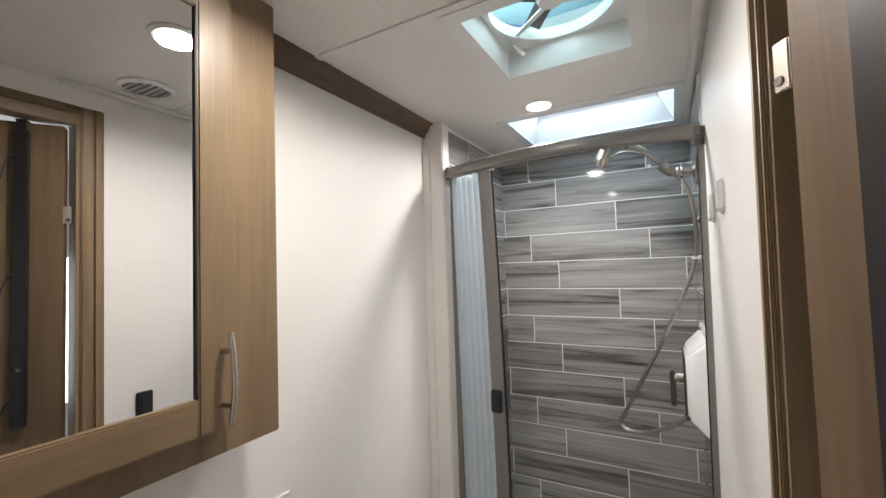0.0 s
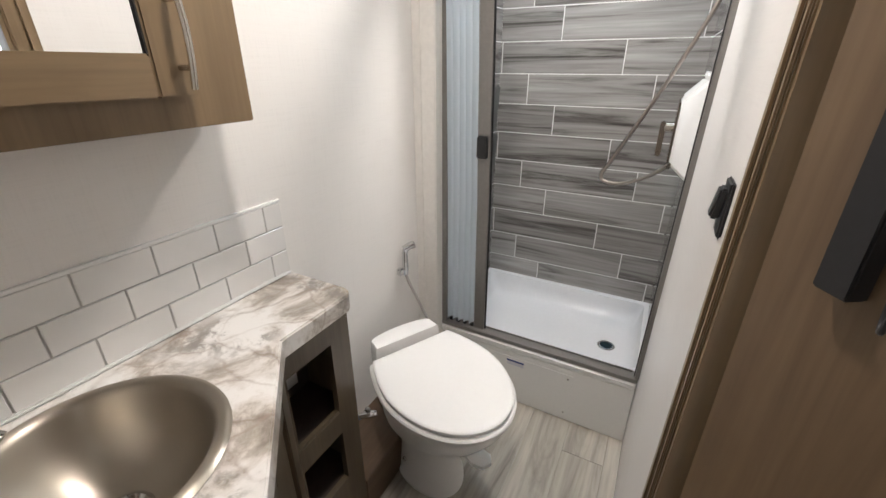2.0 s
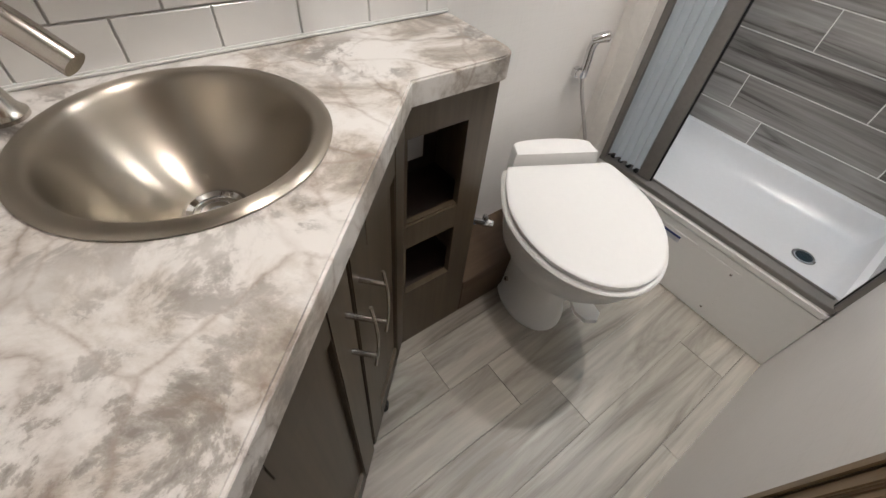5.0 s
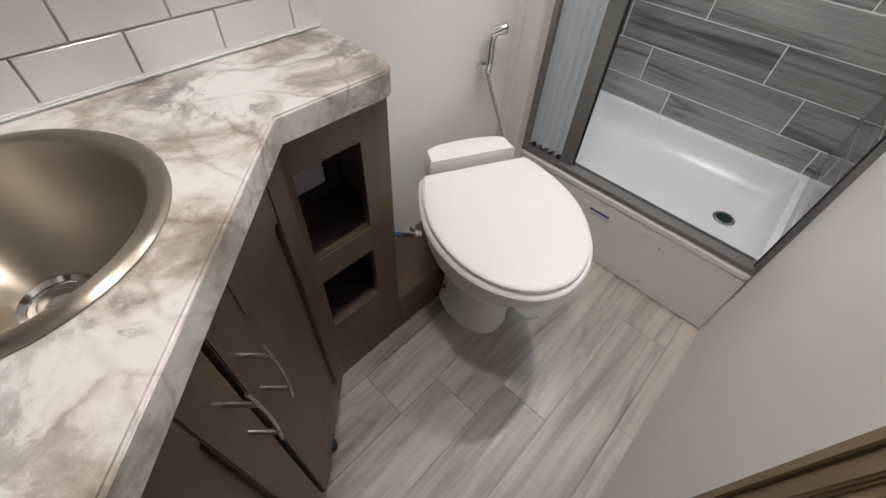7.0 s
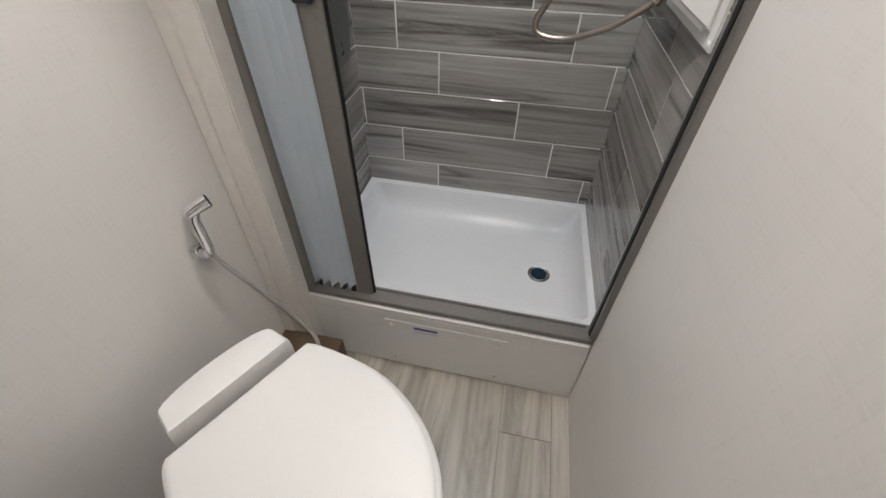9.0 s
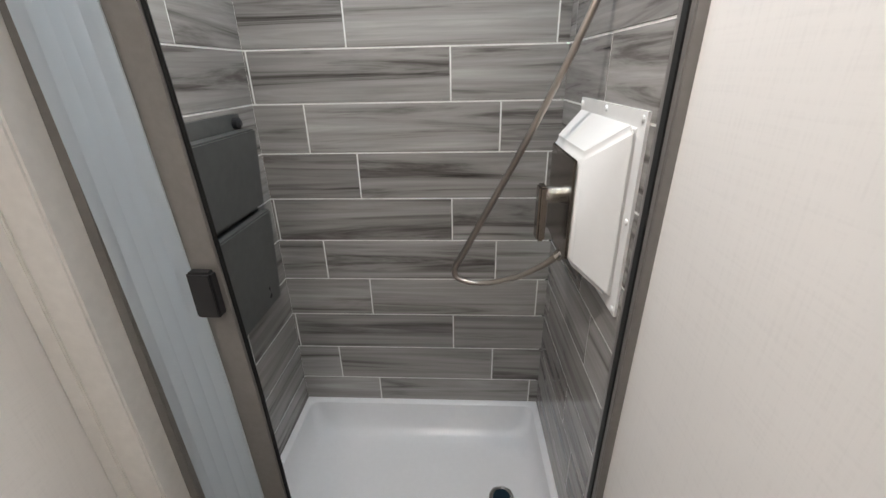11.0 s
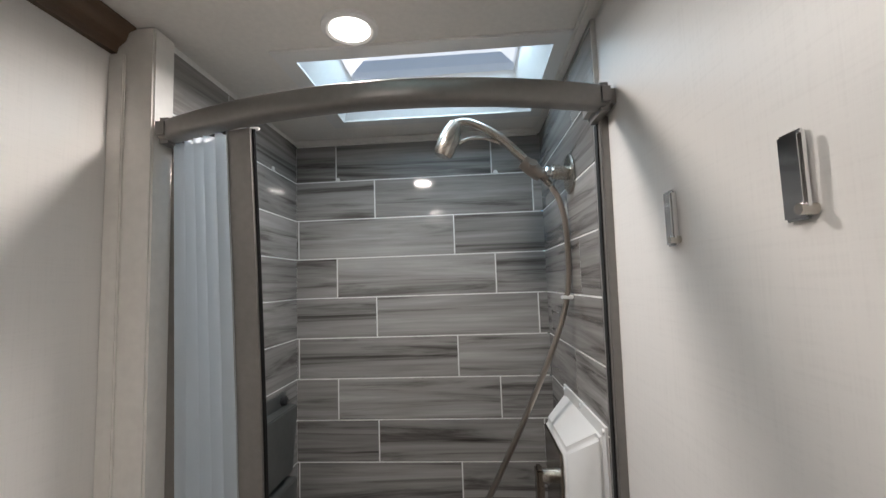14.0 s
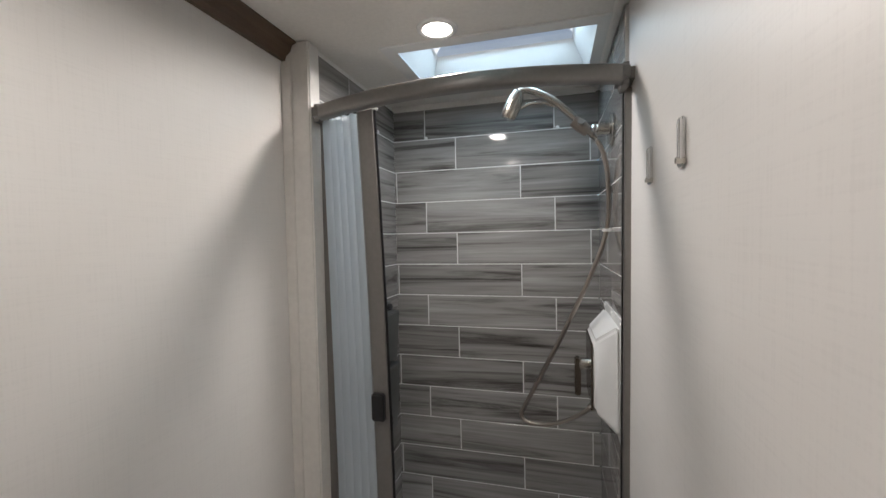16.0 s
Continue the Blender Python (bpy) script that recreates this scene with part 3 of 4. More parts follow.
for i, p in enumerate(pts2):
    t = (pts2[min(i + 1, len(pts2) - 1)] - pts2[max(i - 1, 0)]).normalized()
    nrm.append(Vector((-t.y, t.x, 0)))
rings = [[tuple(p + n * d + Vector((0, 0, z))) for d, z in ((-0.001, CB - 0.002), (0.0005, CB - 0.0015), (0.0005, CT - 0.0045), (-0.001, CT - 0.004))] for p, n in zip(pts2, nrm)]
part("edge_band", loft(rings), MARBLE, top, smooth=True)
setting("trim_caulk", box(XL, XL + 0.012, Y0, 0.693, CT, CT + 0.008, 0.003), GROUT, "white caulk line behind the worktop", "trim")

sink = thing("basin", "round brushed steel basin set into the worktop", "basin")
prof = [(SR - 0.014, -0.004), (SR, 0.0005), (SR + 0.001, 0.003), (SR - 0.003, 0.006), (SR - 0.008, 0.007), (SR - 0.018, 0.0062), (SR - 0.022, 0.004), (SR - 0.026, -0.003),
        (SR - 0.030, -0.020), (0.136, -0.048), (0.122, -0.074), (0.101, -0.098), (0.073, -0.114), (0.048, -0.121), (0.036, -0.123)]
bw = part("bowl", lathe(prof, 72, cap=False), STEEL, sink, smooth=True)
bw.matrix_basis = pose(SC.x, SC.y, CT)
dr = part("drain", lathe([(0.044, 0.0), (0.044, 0.004), (0.038, 0.006), (0.031, 0.002), (0.029, -0.006)], 36, pose(SC.x, SC.y, CT - 0.124)), CHROME, sink, "chrome drain ring", True)
part("stopper", lathe([(0.021, -0.004), (0.021, 0.002), (0.016, 0.006), (0.002, 0.008)], 24, pose(SC.x, SC.y, CT - 0.124)), CHROME, dr, smooth=True)

fc = thing("faucet", "brushed nickel arched faucet behind the basin", "faucet")
FB = Vector((-0.812, -0.025, CT + 0.001))
part("base", lathe([(0.028, 0), (0.028, 0.005), (0.022, 0.011), (0.017, 0.03)], 28, pose(*FB)), NICKEL, fc, smooth=True)
part("spout", tube(spline([FB + Vector(p) for p in ((0, 0, 0.02), (-0.004, -0.003, 0.07), (0.004, 0.004, 0.118), (0.030, 0.028, 0.142), (0.066, 0.062, 0.124), (0.104, 0.101, 0.084))], 8), 0.0145, 18), NICKEL, fc, smooth=True)
part("lever", tube(spline([FB + Vector(p) for p in ((-0.006, -0.012, 0.075), (-0.016, -0.042, 0.10), (-0.022, -0.072, 0.105))], 6), 0.006, 10), NICKEL, fc, smooth=True)

# ---- toilet ----
toilet = thing("toilet", "white low-profile toilet with a closed lid and foot pedal", "toilet")
T = pose(-0.714, 1.003, 0, 0, 0, -26.7)   # local x: ahead, y: across


def seat_ring(z, grow=0.0, n=56):
    pts = []
    for i in range(n):
        a = 2 * math.pi * i / n
        c, s = math.cos(a), math.sin(a)
        if c >= 0:
            x, y = 0.195 + (0.268 + grow) * c, (0.204 + grow) * s
        else:
            x = 0.195 - (0.184 + grow) * min(1.0, abs(c) * 1.45)
            side = 1 - 0.21 * (min(1.0, abs(c) * 1.45)) ** 1.6
            y = (0.204 + grow) * math.copysign(min(1.0, max(0.0, abs(s) / 0.7241)) if abs(c) * 1.45 >= 1 else 1.0, s) * side
        pts.append((x, y, z))
    return pts


LIFT = 0.010
lid = [seat_ring(0.463, -0.014), seat_ring(0.465, -0.009), seat_ring(0.4755, -0.009), seat_ring(0.4785, -0.012), seat_ring(0.4795, -0.018), seat_ring(0.4808, -0.07), seat_ring(0.481, -0.15)]
part("lid", moved(loft(lid), T @ pose(0, 0, LIFT)), PORCELAIN, toilet, smooth=True)
seat = [seat_ring(0.440, -0.008), seat_ring(0.442, -0.001), seat_ring(0.455, 0.001), seat_ring(0.4595, -0.003), seat_ring(0.4615, -0.02)]
part("seat", moved(loft(seat), T @ pose(0, 0, LIFT)), PORCELAIN, toilet, smooth=True)


def bowl_ring(z, cx, lx, ly, n=48, back=0.78):
    return [(cx + lx * math.cos(2 * math.pi * i / n) * (1 if math.cos(2 * math.pi * i / n) > 0 else back), ly * math.sin(2 * math.pi * i / n), z) for i in range(n)]


bowl = [bowl_ring(0.0, 0.11, 0.163, 0.112), bowl_ring(0.012, 0.11, 0.163, 0.112), bowl_ring(0.022, 0.11, 0.155, 0.103), bowl_ring(0.14, 0.11, 0.142, 0.092), bowl_ring(0.22, 0.11, 0.150, 0.110),
        bowl_ring(0.28, 0.14, 0.185, 0.142), bowl_ring(0.335, 0.17, 0.222, 0.172), bowl_ring(0.385, 0.19, 0.238, 0.188), bowl_ring(0.432, 0.195, 0.240, 0.194), bowl_ring(0.45, 0.195, 0.232, 0.188)]
part("bowl", moved(loft(bowl), T), PORCELAIN, toilet, smooth=True)
bk = []
for z, g in ((0.30, -0.02), (0.34, 0.0), (0.482, 0.0), (0.504, -0.002), (0.509, -0.006), (0.511, -0.02)):
    ring = [(-0.002 + g * 0.2, -0.128 - g, z), (-0.002 + g * 0.2, 0.128 + g, z)]
    for i in range(13):
        a = math.pi * i / 12
        ring.append((-0.052 - (0.026 + g * 0.3) * math.sin(a), (0.123 + g) * math.cos(a), z))
    bk.append(ring)
part("rear_housing", moved(loft(bk), T), PORCELAIN, toilet, smooth=True)
part("pedal", moved(loft([[(x, y, z) for x, y in ((0.245, 0.055), (0.30, 0.05), (0.335, 0.07), (0.34, 0.105), (0.315, 0.125), (0.26, 0.115))] for z in (0.135, 0.150)]), T @ pose(0, 0, 0)), PORCELAIN, toilet)
part("pedal_arm", moved(box(0.20, 0.28, 0.065, 0.095, 0.128, 0.148, 0.004), T), PORCELAIN, toilet)
for s in (-1, 1):
    part("bolt", moved(lathe([(0.008, 0), (0.008, 0.006), (0.005, 0.01)], 12), T @ pose(0.12, s * 0.103, 0.10, -90 * s, 0, 0)), NICKEL, toilet)
pv = thing("water_valve", "blue water pipe with a metal shut-off valve", "pipe valve")
part("pipe", tube(spline([(XL - 0.01, 0.775, 0.255), (-0.835, 0.795, 0.255), (-0.80, 0.82, 0.262)], 5), 0.009, 12), BLUE, pv, smooth=True)
part("valve_body", tube([(-0.81, 0.815, 0.262), (-0.78, 0.837, 0.266), (-0.76, 0.851, 0.268)], [0.011, 0.014, 0.010], 12), CHROME, pv, smooth=True)
part("valve_knob", box(-0.795, -0.777, 0.828, 0.842, 0.277, 0.296, 0.003), CHROME, pv)

# bidet sprayer
bd = thing("bidet_sprayer", "chrome hand sprayer in a wall clip with a grey hose", "sprayer")
part("clip", box(XL, XL + 0.022, 1.188, 1.212, 0.622, 0.650, 0.004), CHROME, bd)
part("clip_knob", tube([(XL + 0.02, 1.20, 0.636), (XL + 0.034, 1.20, 0.636)], 0.011, 14), CHROME, bd, smooth=True)
part("handle", tube(spline([(XL + 0.028, 1.212, 0.625), (XL + 0.027, 1.215, 0.668), (XL + 0.024, 1.218, 0.710), (XL + 0.030, 1.224, 0.733)], 5), [0.011, 0.012, 0.0125, 0.0125] + [0.012] * 12, 12), CHROME, bd, smooth=True)
part("nozzle", tube([(XL + 0.020, 1.214, 0.728), (XL + 0.036, 1.232, 0.738), (XL + 0.048, 1.247, 0.743)], [0.013, 0.0145, 0.0155], 14), CHROME, bd, smooth=True)
part("spray_face", tube([(XL + 0.0475, 1.2465, 0.7428), (XL + 0.0492, 1.2485, 0.7434)], 0.0125, 14), RUBBER, bd)
part("hose", tube(spline([(XL + 0.028, 1.212, 0.627), (-0.847, 1.228, 0.57), (-0.815, 1.258, 0.46), (-0.772, 1.285, 0.33), (-0.728, 1.285, 0.235), (-0.715, 1.22, 0.20), (-0.735, 1.13, 0.22)], 10), 0.006, 10), HOSE_GREY, bd, smooth=True)

# ---- shower ----
pan = thing("shower_pan", "white acrylic shower tray with a raised curb", "shower tray")
XR = tile_wall_x(1.45)
PZ = 0.295
bm = prism([[(-0.803, curb_y(-0.803) + 0.004), (wall_x(1.43), curb_y(0.05) + 0.004), (wall_x(1.43), curb_y(0.05) + 0.05), (-0.803, curb_y(-0.803) + 0.05)]] * 2, 0, PZ - 0.03, 0.002)
part("curb_face", bm, PLASTIC, pan)
bm = prism([[(-0.803, curb_y(-0.803) - 0.002), (wall_x(1.43), curb_y(0.05) - 0.002), (wall_x(1.43), curb_y(0.05) + 0.062), (-0.803, curb_y(-0.803) + 0.062)]] * 2, PZ - 0.03, PZ, 0.007, 3)
part("curb_top", bm, PLASTIC, pan, smooth=True)
outer = [(XT, curb_y(XT) + 0.06), (XR, curb_y(XR) + 0.06), (tile_wall_x(YB), YB), (XT, YB)]


def rounded(quad, inset, r, z, n=6):
    """A rounded version of the tray's outline, moved inwards."""
    pts, q = [], [Vector((*p, 0)) for p in quad]
    mid = sum(q, Vector()) / 4
    q = [p + Vector((math.copysign(inset, (mid - p).x), math.copysign(inset, (mid - p).y), 0)) for p in q]
    for i in range(4):
        p, a, b = q[i], (q[i - 1] - q[i]).normalized(), (q[(i + 1) % 4] - q[i]).normalized()
        for k in range(n + 1):
            t = k / n
            pts.append(p + a * r * (1 - t) ** 2 + b * r * t ** 2 + Vector((0, 0, z)))
    return pts


rings = [rounded(outer, 0.0, 0.002, PZ - 0.05), rounded(outer, 0.0, 0.002, PZ + 0.012), rounded(outer, 0.012, 0.02, PZ + 0.012), rounded(outer, 0.02, 0.03, PZ + 0.007), rounded(outer, 0.028, 0.04, PZ - 0.03), rounded(outer, 0.045, 0.05, PZ - 0.075), rounded(outer, 0.075, 0.06, PZ - 0.092), rounded(outer, 0.16, 0.06, PZ - 0.096), rounded(outer, 0.22, 0.03, PZ - 0.097)]
bm = loft(rings, cap=False)
bm.verts.ensure_lookup_table()
bm.faces.new(bm.verts[-28:])
part("tray", bm, ACRYLIC, pan, smooth=True)
dn = part("drain", lathe([(0.038, -0.002), (0.038, 0.003), (0.033, 0.0045), (0.0275, 0.003), (0.027, -0.003)], 32, pose(-0.112, 1.722, PZ - 0.0955), cap=False), CHROME, pan, "chrome shower drain")
# solid disc, coloured dark in place of a shaded opening
part("drain_hole_shade", lathe([(0.027, 0), (0.027, 0.002)], 24, pose(-0.112, 1.722, PZ - 0.0945)), DRAIN_SHADE, dn)
for x0, x1, z0, z1 in ((-0.565, -0.195, 0.02, 0.235),):
    y0, y1 = curb_y(x0), curb_y(x1)
    part("access_panel", prism([(x0, y0 + 0.0015), (x1, y1 + 0.0015), (x1, y1 + 0.006), (x0, y0 + 0.006)], z0, z1, 0.001), PLASTIC, pan)
    for sx2, sz2 in ((x0 + 0.02, z1 - 0.02), (x1 - 0.02, z1 - 0.02), (x0 + 0.02, z0 + 0.02), (x1 - 0.02, z0 + 0.02)):
        part("screw", lathe([(0.005, 0), (0.004, 0.002), (0.001, 0.0025)], 10, pose(sx2, curb_y(sx2) + 0.0015, sz2, 90, 0, 0)), CHROME, pan)
part("sticker", prism([(-0.475, curb_y(-0.475) + 0.0), (-0.40, curb_y(-0.40) + 0.0), (-0.40, curb_y(-0.40) + 0.001), (-0.475, curb_y(-0.475) + 0.001)], 0.196, 0.222), plain("sticker", (0.62, 0.64, 0.70), 0.4), pan, "small white and blue sticker")
part("sticker_bar", prism([(-0.475, curb_y(-0.475) - 0.001), (-0.40, curb_y(-0.40) - 0.001), (-0.40, curb_y(-0.40)), (-0.475, curb_y(-0.475))], 0.214, 0.222), plain("sticker_blue", (0.04, 0.07, 0.25), 0.4), pan, "dark blue bar on the sticker")

# folding door
enc = thing("shower_enclosure", "grey aluminium frame with a folded pleated shower door", "shower door")


def front_y(x, z):
    return curb_y(x) + 0.03


def bow(x):
    t = (x + 0.79) / 0.83
    return -0.085 * 4 * t * (1 - t)


def post(x0, x1, y0, y1, z0, z1, r=0.002):
    low = [(x0, front_y(x0, z0) + y0), (x1, front_y(x1, z0) + y0), (x1, front_y(x1, z0) + y1), (x0, front_y(x0, z0) + y1)]
    high = [(x0, front_y(x0, z1) + y0), (x1, front_y(x1, z1) + y0), (x1, front_y(x1, z1) + y1), (x0, front_y(x0, z1) + y1)]
    return prism((low, high), z0, z1, r)


part("track", post(-0.803, wall_x(1.43), -0.028, 0.026, PZ, PZ + 0.018), FRAME, enc)
part("track_lip", post(-0.803, wall_x(1.43) - 0.02, 0.012, 0.018, PZ + 0.018, PZ + 0.026), FRAME, enc)
part("side_post", post(-0.809, -0.778, -0.026, 0.02, PZ + 0.018, 1.94), FRAME, enc)
part("side_post", sheared(post(wall_x(1.4) - 0.015, wall_x(1.4) + 0.004, -0.024, 0.02, PZ + 0.018, 1.94)), FRAME, enc)
part("seal", post(-0.780, -0.775, -0.008, 0.008, PZ + 0.02, 1.93, 0), RUBBER, enc)
part("seal", sheared(post(wall_x(1.4) - 0.018, wall_x(1.4) - 0.015, -0.012, 0.002, PZ + 0.02, 1.93, 0)), RUBBER, enc)
BZ = 1.959
rings = []
for i in range(41):
    x = -0.778 + (0.036 + 0.778) * i / 40
    y = curb_y(x) - 0.02 + bow(x)
    rings.append([(x, y + 0.021 * c * (1.0 if abs(c) < 0.9 else 0.98), BZ + 0.006 * (x - 0.05) / 0.8 + 0.0205 * s) for c, s in ((math.copysign(abs(math.cos(a)) ** 0.55, math.cos(a)), math.copysign(abs(math.sin(a)) ** 0.55, math.sin(a))) for a in (2 * math.pi * k / 24 for k in range(24)))])
part("curved_rail", loft(rings), FRAME, enc, "bowed grey aluminium top rail", True)
for x0, x1 in ((-0.803, -0.762), (0.010, wall_x(1.40, 1.95))):
    xm = (x0 + x1) / 2
    y = curb_y(xm) - 0.02 + bow(max(-0.785, min(0.035, xm)))
    part("end_bracket", box(x0, x1, y - 0.026, y + 0.066, BZ - 0.026 + 0.006 * (xm - 0.05) / 0.8, BZ + 0.024 + 0.006 * (xm - 0.05) / 0.8, 0.012, 3), FRAME, enc, smooth=True)

def stile_y(x, z):
    return curb_y(x) + 0.03 + (bow(x) - 0.03) * ((z - 0.3) / 1.7) ** 2


def drift(z):
    return 0.003 * (z - 0.3) / 1.6


# pleated curtain between post and stile
XA, XB, NP = -0.775, -0.642, 5
bm = bmesh.new()
cols = []
for i in range(NP * 8 + 1):
    f = i / (NP * 8)
    x = XA + (XB - XA) * f
    ph = (f * NP) % 1.0
    off = 0.024 * (abs(math.sin(math.pi * ph)) ** 0.8 - 0.6)
    cols.append([bm.verts.new((x - f * drift(z), stile_y(x - f * drift(z), z) + off - 0.002 + 0.002 * math.sin(3 * z + 9 * f), z)) for z in (PZ + 0.03, 0.6, 0.9, 1.2, 1.5, 1.75, 1.938)])
for a, b in zip(cols, cols[1:]):
    for k in range(6):
        bm.faces.new((a[k], b[k], b[k + 1], a[k + 1]))
part("pleated_curtain", bm, PLEAT, enc, "folded translucent pleated curtain", True)

SX_0, SX_1 = -0.646, -0.599
stile_levels = [PZ + 0.022, 0.9, 1.4, 1.7, 1.935]


def upright(x0, x1, y0, y1, zs):
    return loft([[(x + k * drift(z), stile_y(x, z) + d, z) for x, k, d in ((x0, -1.0 if x0 == SX_0 else 0.4, y0), (x1, 0.4, y0), (x1, 0.4, y1), (x0, -1.0 if x0 == SX_0 else 0.4, y1))] for z in zs])


high = [(SX_0, stile_y(SX_0, 1.935) - 0.010), 0, (SX_1, stile_y(SX_1, 1.935) + 0.004)]
part("stile", upright(SX_0, SX_1, -0.010, 0.004, stile_levels), FRAME, enc)
part("seal", upright(SX_1, SX_1 + 0.004, -0.003, 0.003, stile_levels), RUBBER, enc)
part("seal_lip", upright(SX_1 + 0.004, SX_1 + 0.006, -0.001, 0.001, stile_levels), RUBBER, enc)
part("stile_cap", box(SX_0 + 0.002, SX_1 + 0.012, high[0][1] + 0.004, high[2][1] + 0.006, 1.935, 1.942, 0.002), PLASTIC, enc)
part("hanger_pin", rod((-0.622, high[0][1] + 0.012, 1.94), (-0.622, high[0][1] + 0.012, 1.955), 0.004, 8), CHROME, enc)
ly = stile_y(-0.627, 1.108)
part("latch", box(-0.645, -0.606, ly - 0.030, ly - 0.010, 1.068, 1.147, 0.004), BLACK, enc, "black plastic latch pull")
for i in range(4):
    x = -0.760 + 0.034 * i
    part("glide", box(x - 0.008, x + 0.008, curb_y(x) + 0.02, curb_y(x) + 0.036, PZ + 0.0185, PZ + 0.031, 0.003), RUBBER, enc)
    yy = stile_y(x, 1.94)
    part("carrier", box(x - 0.008, x + 0.008, yy - 0.01, yy + 0.008, 1.936, 1.945, 0.003), RUBBER, enc)

# hand shower
hs = thing("hand_shower", "brushed nickel hand shower on a wall arm with a metal hose", "shower head")
AY = 1.648
wx2 = tile_wall_x(AY)
part("flange", lathe([(0.048, 0), (0.048, 0.003), (0.042, 0.007), (0.018, 0.009)], 32, pose(wx2 - 0.001, AY, 1.900, 0, -90, 0)), NICKEL, hs, smooth=True)
part("arm", tube([(wx2 - 0.006, AY, 1.902), (wx2 - 0.02, AY, 1.904), (wx2 - 0.042, AY, 1.907)], 0.016, 16), NICKEL, hs, smooth=True)
for i in range(5):
    part("ridge", tube([(wx2 - 0.010 - 0.007 * i, AY, 1.9025 + 0.001 * i), (wx2 - 0.014 - 0.007 * i, AY, 1.903 + 0.001 * i)], 0.0185, 16), NICKEL, hs)
part("ball_joint", lathe([(0.002, -0.014), (0.010, -0.010), (0.014, 0), (0.010, 0.010), (0.002, 0.014)], 20, pose(wx2 - 0.050, AY, 1.908)), CHROME, hs, smooth=True)
part("joint_arm", tube([(wx2 - 0.052, AY + 0.002, 1.908), (-0.016, 1.660, 1.898), (-0.046, 1.665, 1.917)], 0.009, 12), HOSE_METAL, hs, smooth=True)
part("holder", tube([(-0.029, 1.667, 1.902), (-0.051, 1.665, 1.923), (-0.074, 1.662, 1.941)], [0.016, 0.020, 0.017], 18), HOSE_METAL, hs, smooth=True)
part("holder_knob", tube([(-0.052, 1.647, 1.925), (-0.052, 1.635, 1.930)], 0.010, 14), HOSE_METAL, hs, smooth=True)
grip = spline([(-0.007, 1.670, 1.880), (-0.040, 1.665, 1.916), (-0.083, 1.660, 1.960), (-0.142, 1.651, 2.012), (-0.204, 1.645, 2.042), (-0.238, 1.641, 2.042)], 6)
part("grip", tube(grip, [0.0085 + 0.003 * math.sin(math.pi * i / (len(grip) - 1)) for i in range(len(grip))], 16), NICKEL, hs, smooth=True)
part("brace", tube(spline([(-0.129, 1.655, 1.988), (-0.164, 1.649, 2.000), (-0.204, 1.644, 2.000), (-0.230, 1.641, 1.988)], 6), 0.0048, 10), NICKEL, hs, smooth=True)
HM = Matrix.Translation((-0.252, 1.637, 2.003)) @ pose(0, 0, 0, 0, 24, 0)
part("spray_head", lathe([(0.007, 0.044), (0.016, 0.039), (0.022, 0.019), (0.026, -0.010), (0.025, -0.040), (0.020, -0.050), (0.002, -0.052)], 28, HM), NICKEL, hs, smooth=True)
hose = spline([(-0.005, 1.670, 1.876), (0.014, 1.667, 1.83), (0.026, 1.670, 1.74), (0.022, 1.690, 1.60), (-0.025, 1.695, 1.46), (-0.105, 1.71, 1.28), (-0.178, 1.725, 1.13), (-0.232, 1.735, 1.02), (-0.252, 1.735, 0.980), (-0.236, 1.73, 0.955), (-0.18, 1.715, 0.955), (-0.11, 1.69, 0.985), (-0.055, 1.672, 1.025), (-0.024, 1.665, 1.055)], 26)
part("hose", tube(hose, 0.0068, 10, 0.06), HOSE_METAL, hs, "ribbed metal shower hose", True)
part("hose_nut", tube([(-0.032, 1.667, 1.045), (-0.012, 1.664, 1.068)], 0.0115, 12), NICKEL, hs)
part("hose_clip", box(0.010, tile_wall_x(1.69), 1.681, 1.707, 1.596, 1.606, 0.002), PLASTIC, hs, "white plastic hose clip")

vb = thing("valve_box", "white plastic valve cover box with a steel mixer plate", "shower valve")


def vb_ring(d, y0, y1, z0, z1):
    return [(tile_wall_x(y) - d, y, z) for y, z in ((y0, z0), (y1, z0), (y1, z1), (y0, z1))]


part("flange", loft([vb_ring(0.0, 1.487, 1.832, 1.012, 1.357), vb_ring(0.005, 1.487, 1.832, 1.012, 1.357)]), PLASTIC, vb)
part("cover", bevelled(loft([vb_ring(0.005, 1.504, 1.815, 1.028, 1.341), vb_ring(0.066, 1.583, 1.796, 1.068, 1.276)]), 0.010, 3), PLASTIC, vb, smooth=True)
for y, z in ((1.499, 1.346), (1.820, 1.346), (1.499, 1.185), (1.499, 1.023), (1.665, 1.347)):
    part("screw", lathe([(0.006, 0), (0.005, 0.003), (0.001, 0.0035)], 12, pose(tile_wall_x(y) - 0.005, y, z, 0, -90, 0)), PLASTIC, vb)
VX = tile_wall_x(1.69) - 0.066
pl = part("plate", box(VX - 0.006, VX - 0.0005, 1.590, 1.785, 1.074, 1.268, 0.002), BRONZE, vb, "square dark nickel mixer plate")
part("valve_stem", tube([(VX - 0.005, 1.688, 1.178), (VX - 0.034, 1.688, 1.178)], 0.019, 22), NICKEL, pl, smooth=True)
part("lever", box(VX - 0.048, VX - 0.030, 1.668, 1.708, 1.080, 1.198, 0.004), BRONZE, pl)

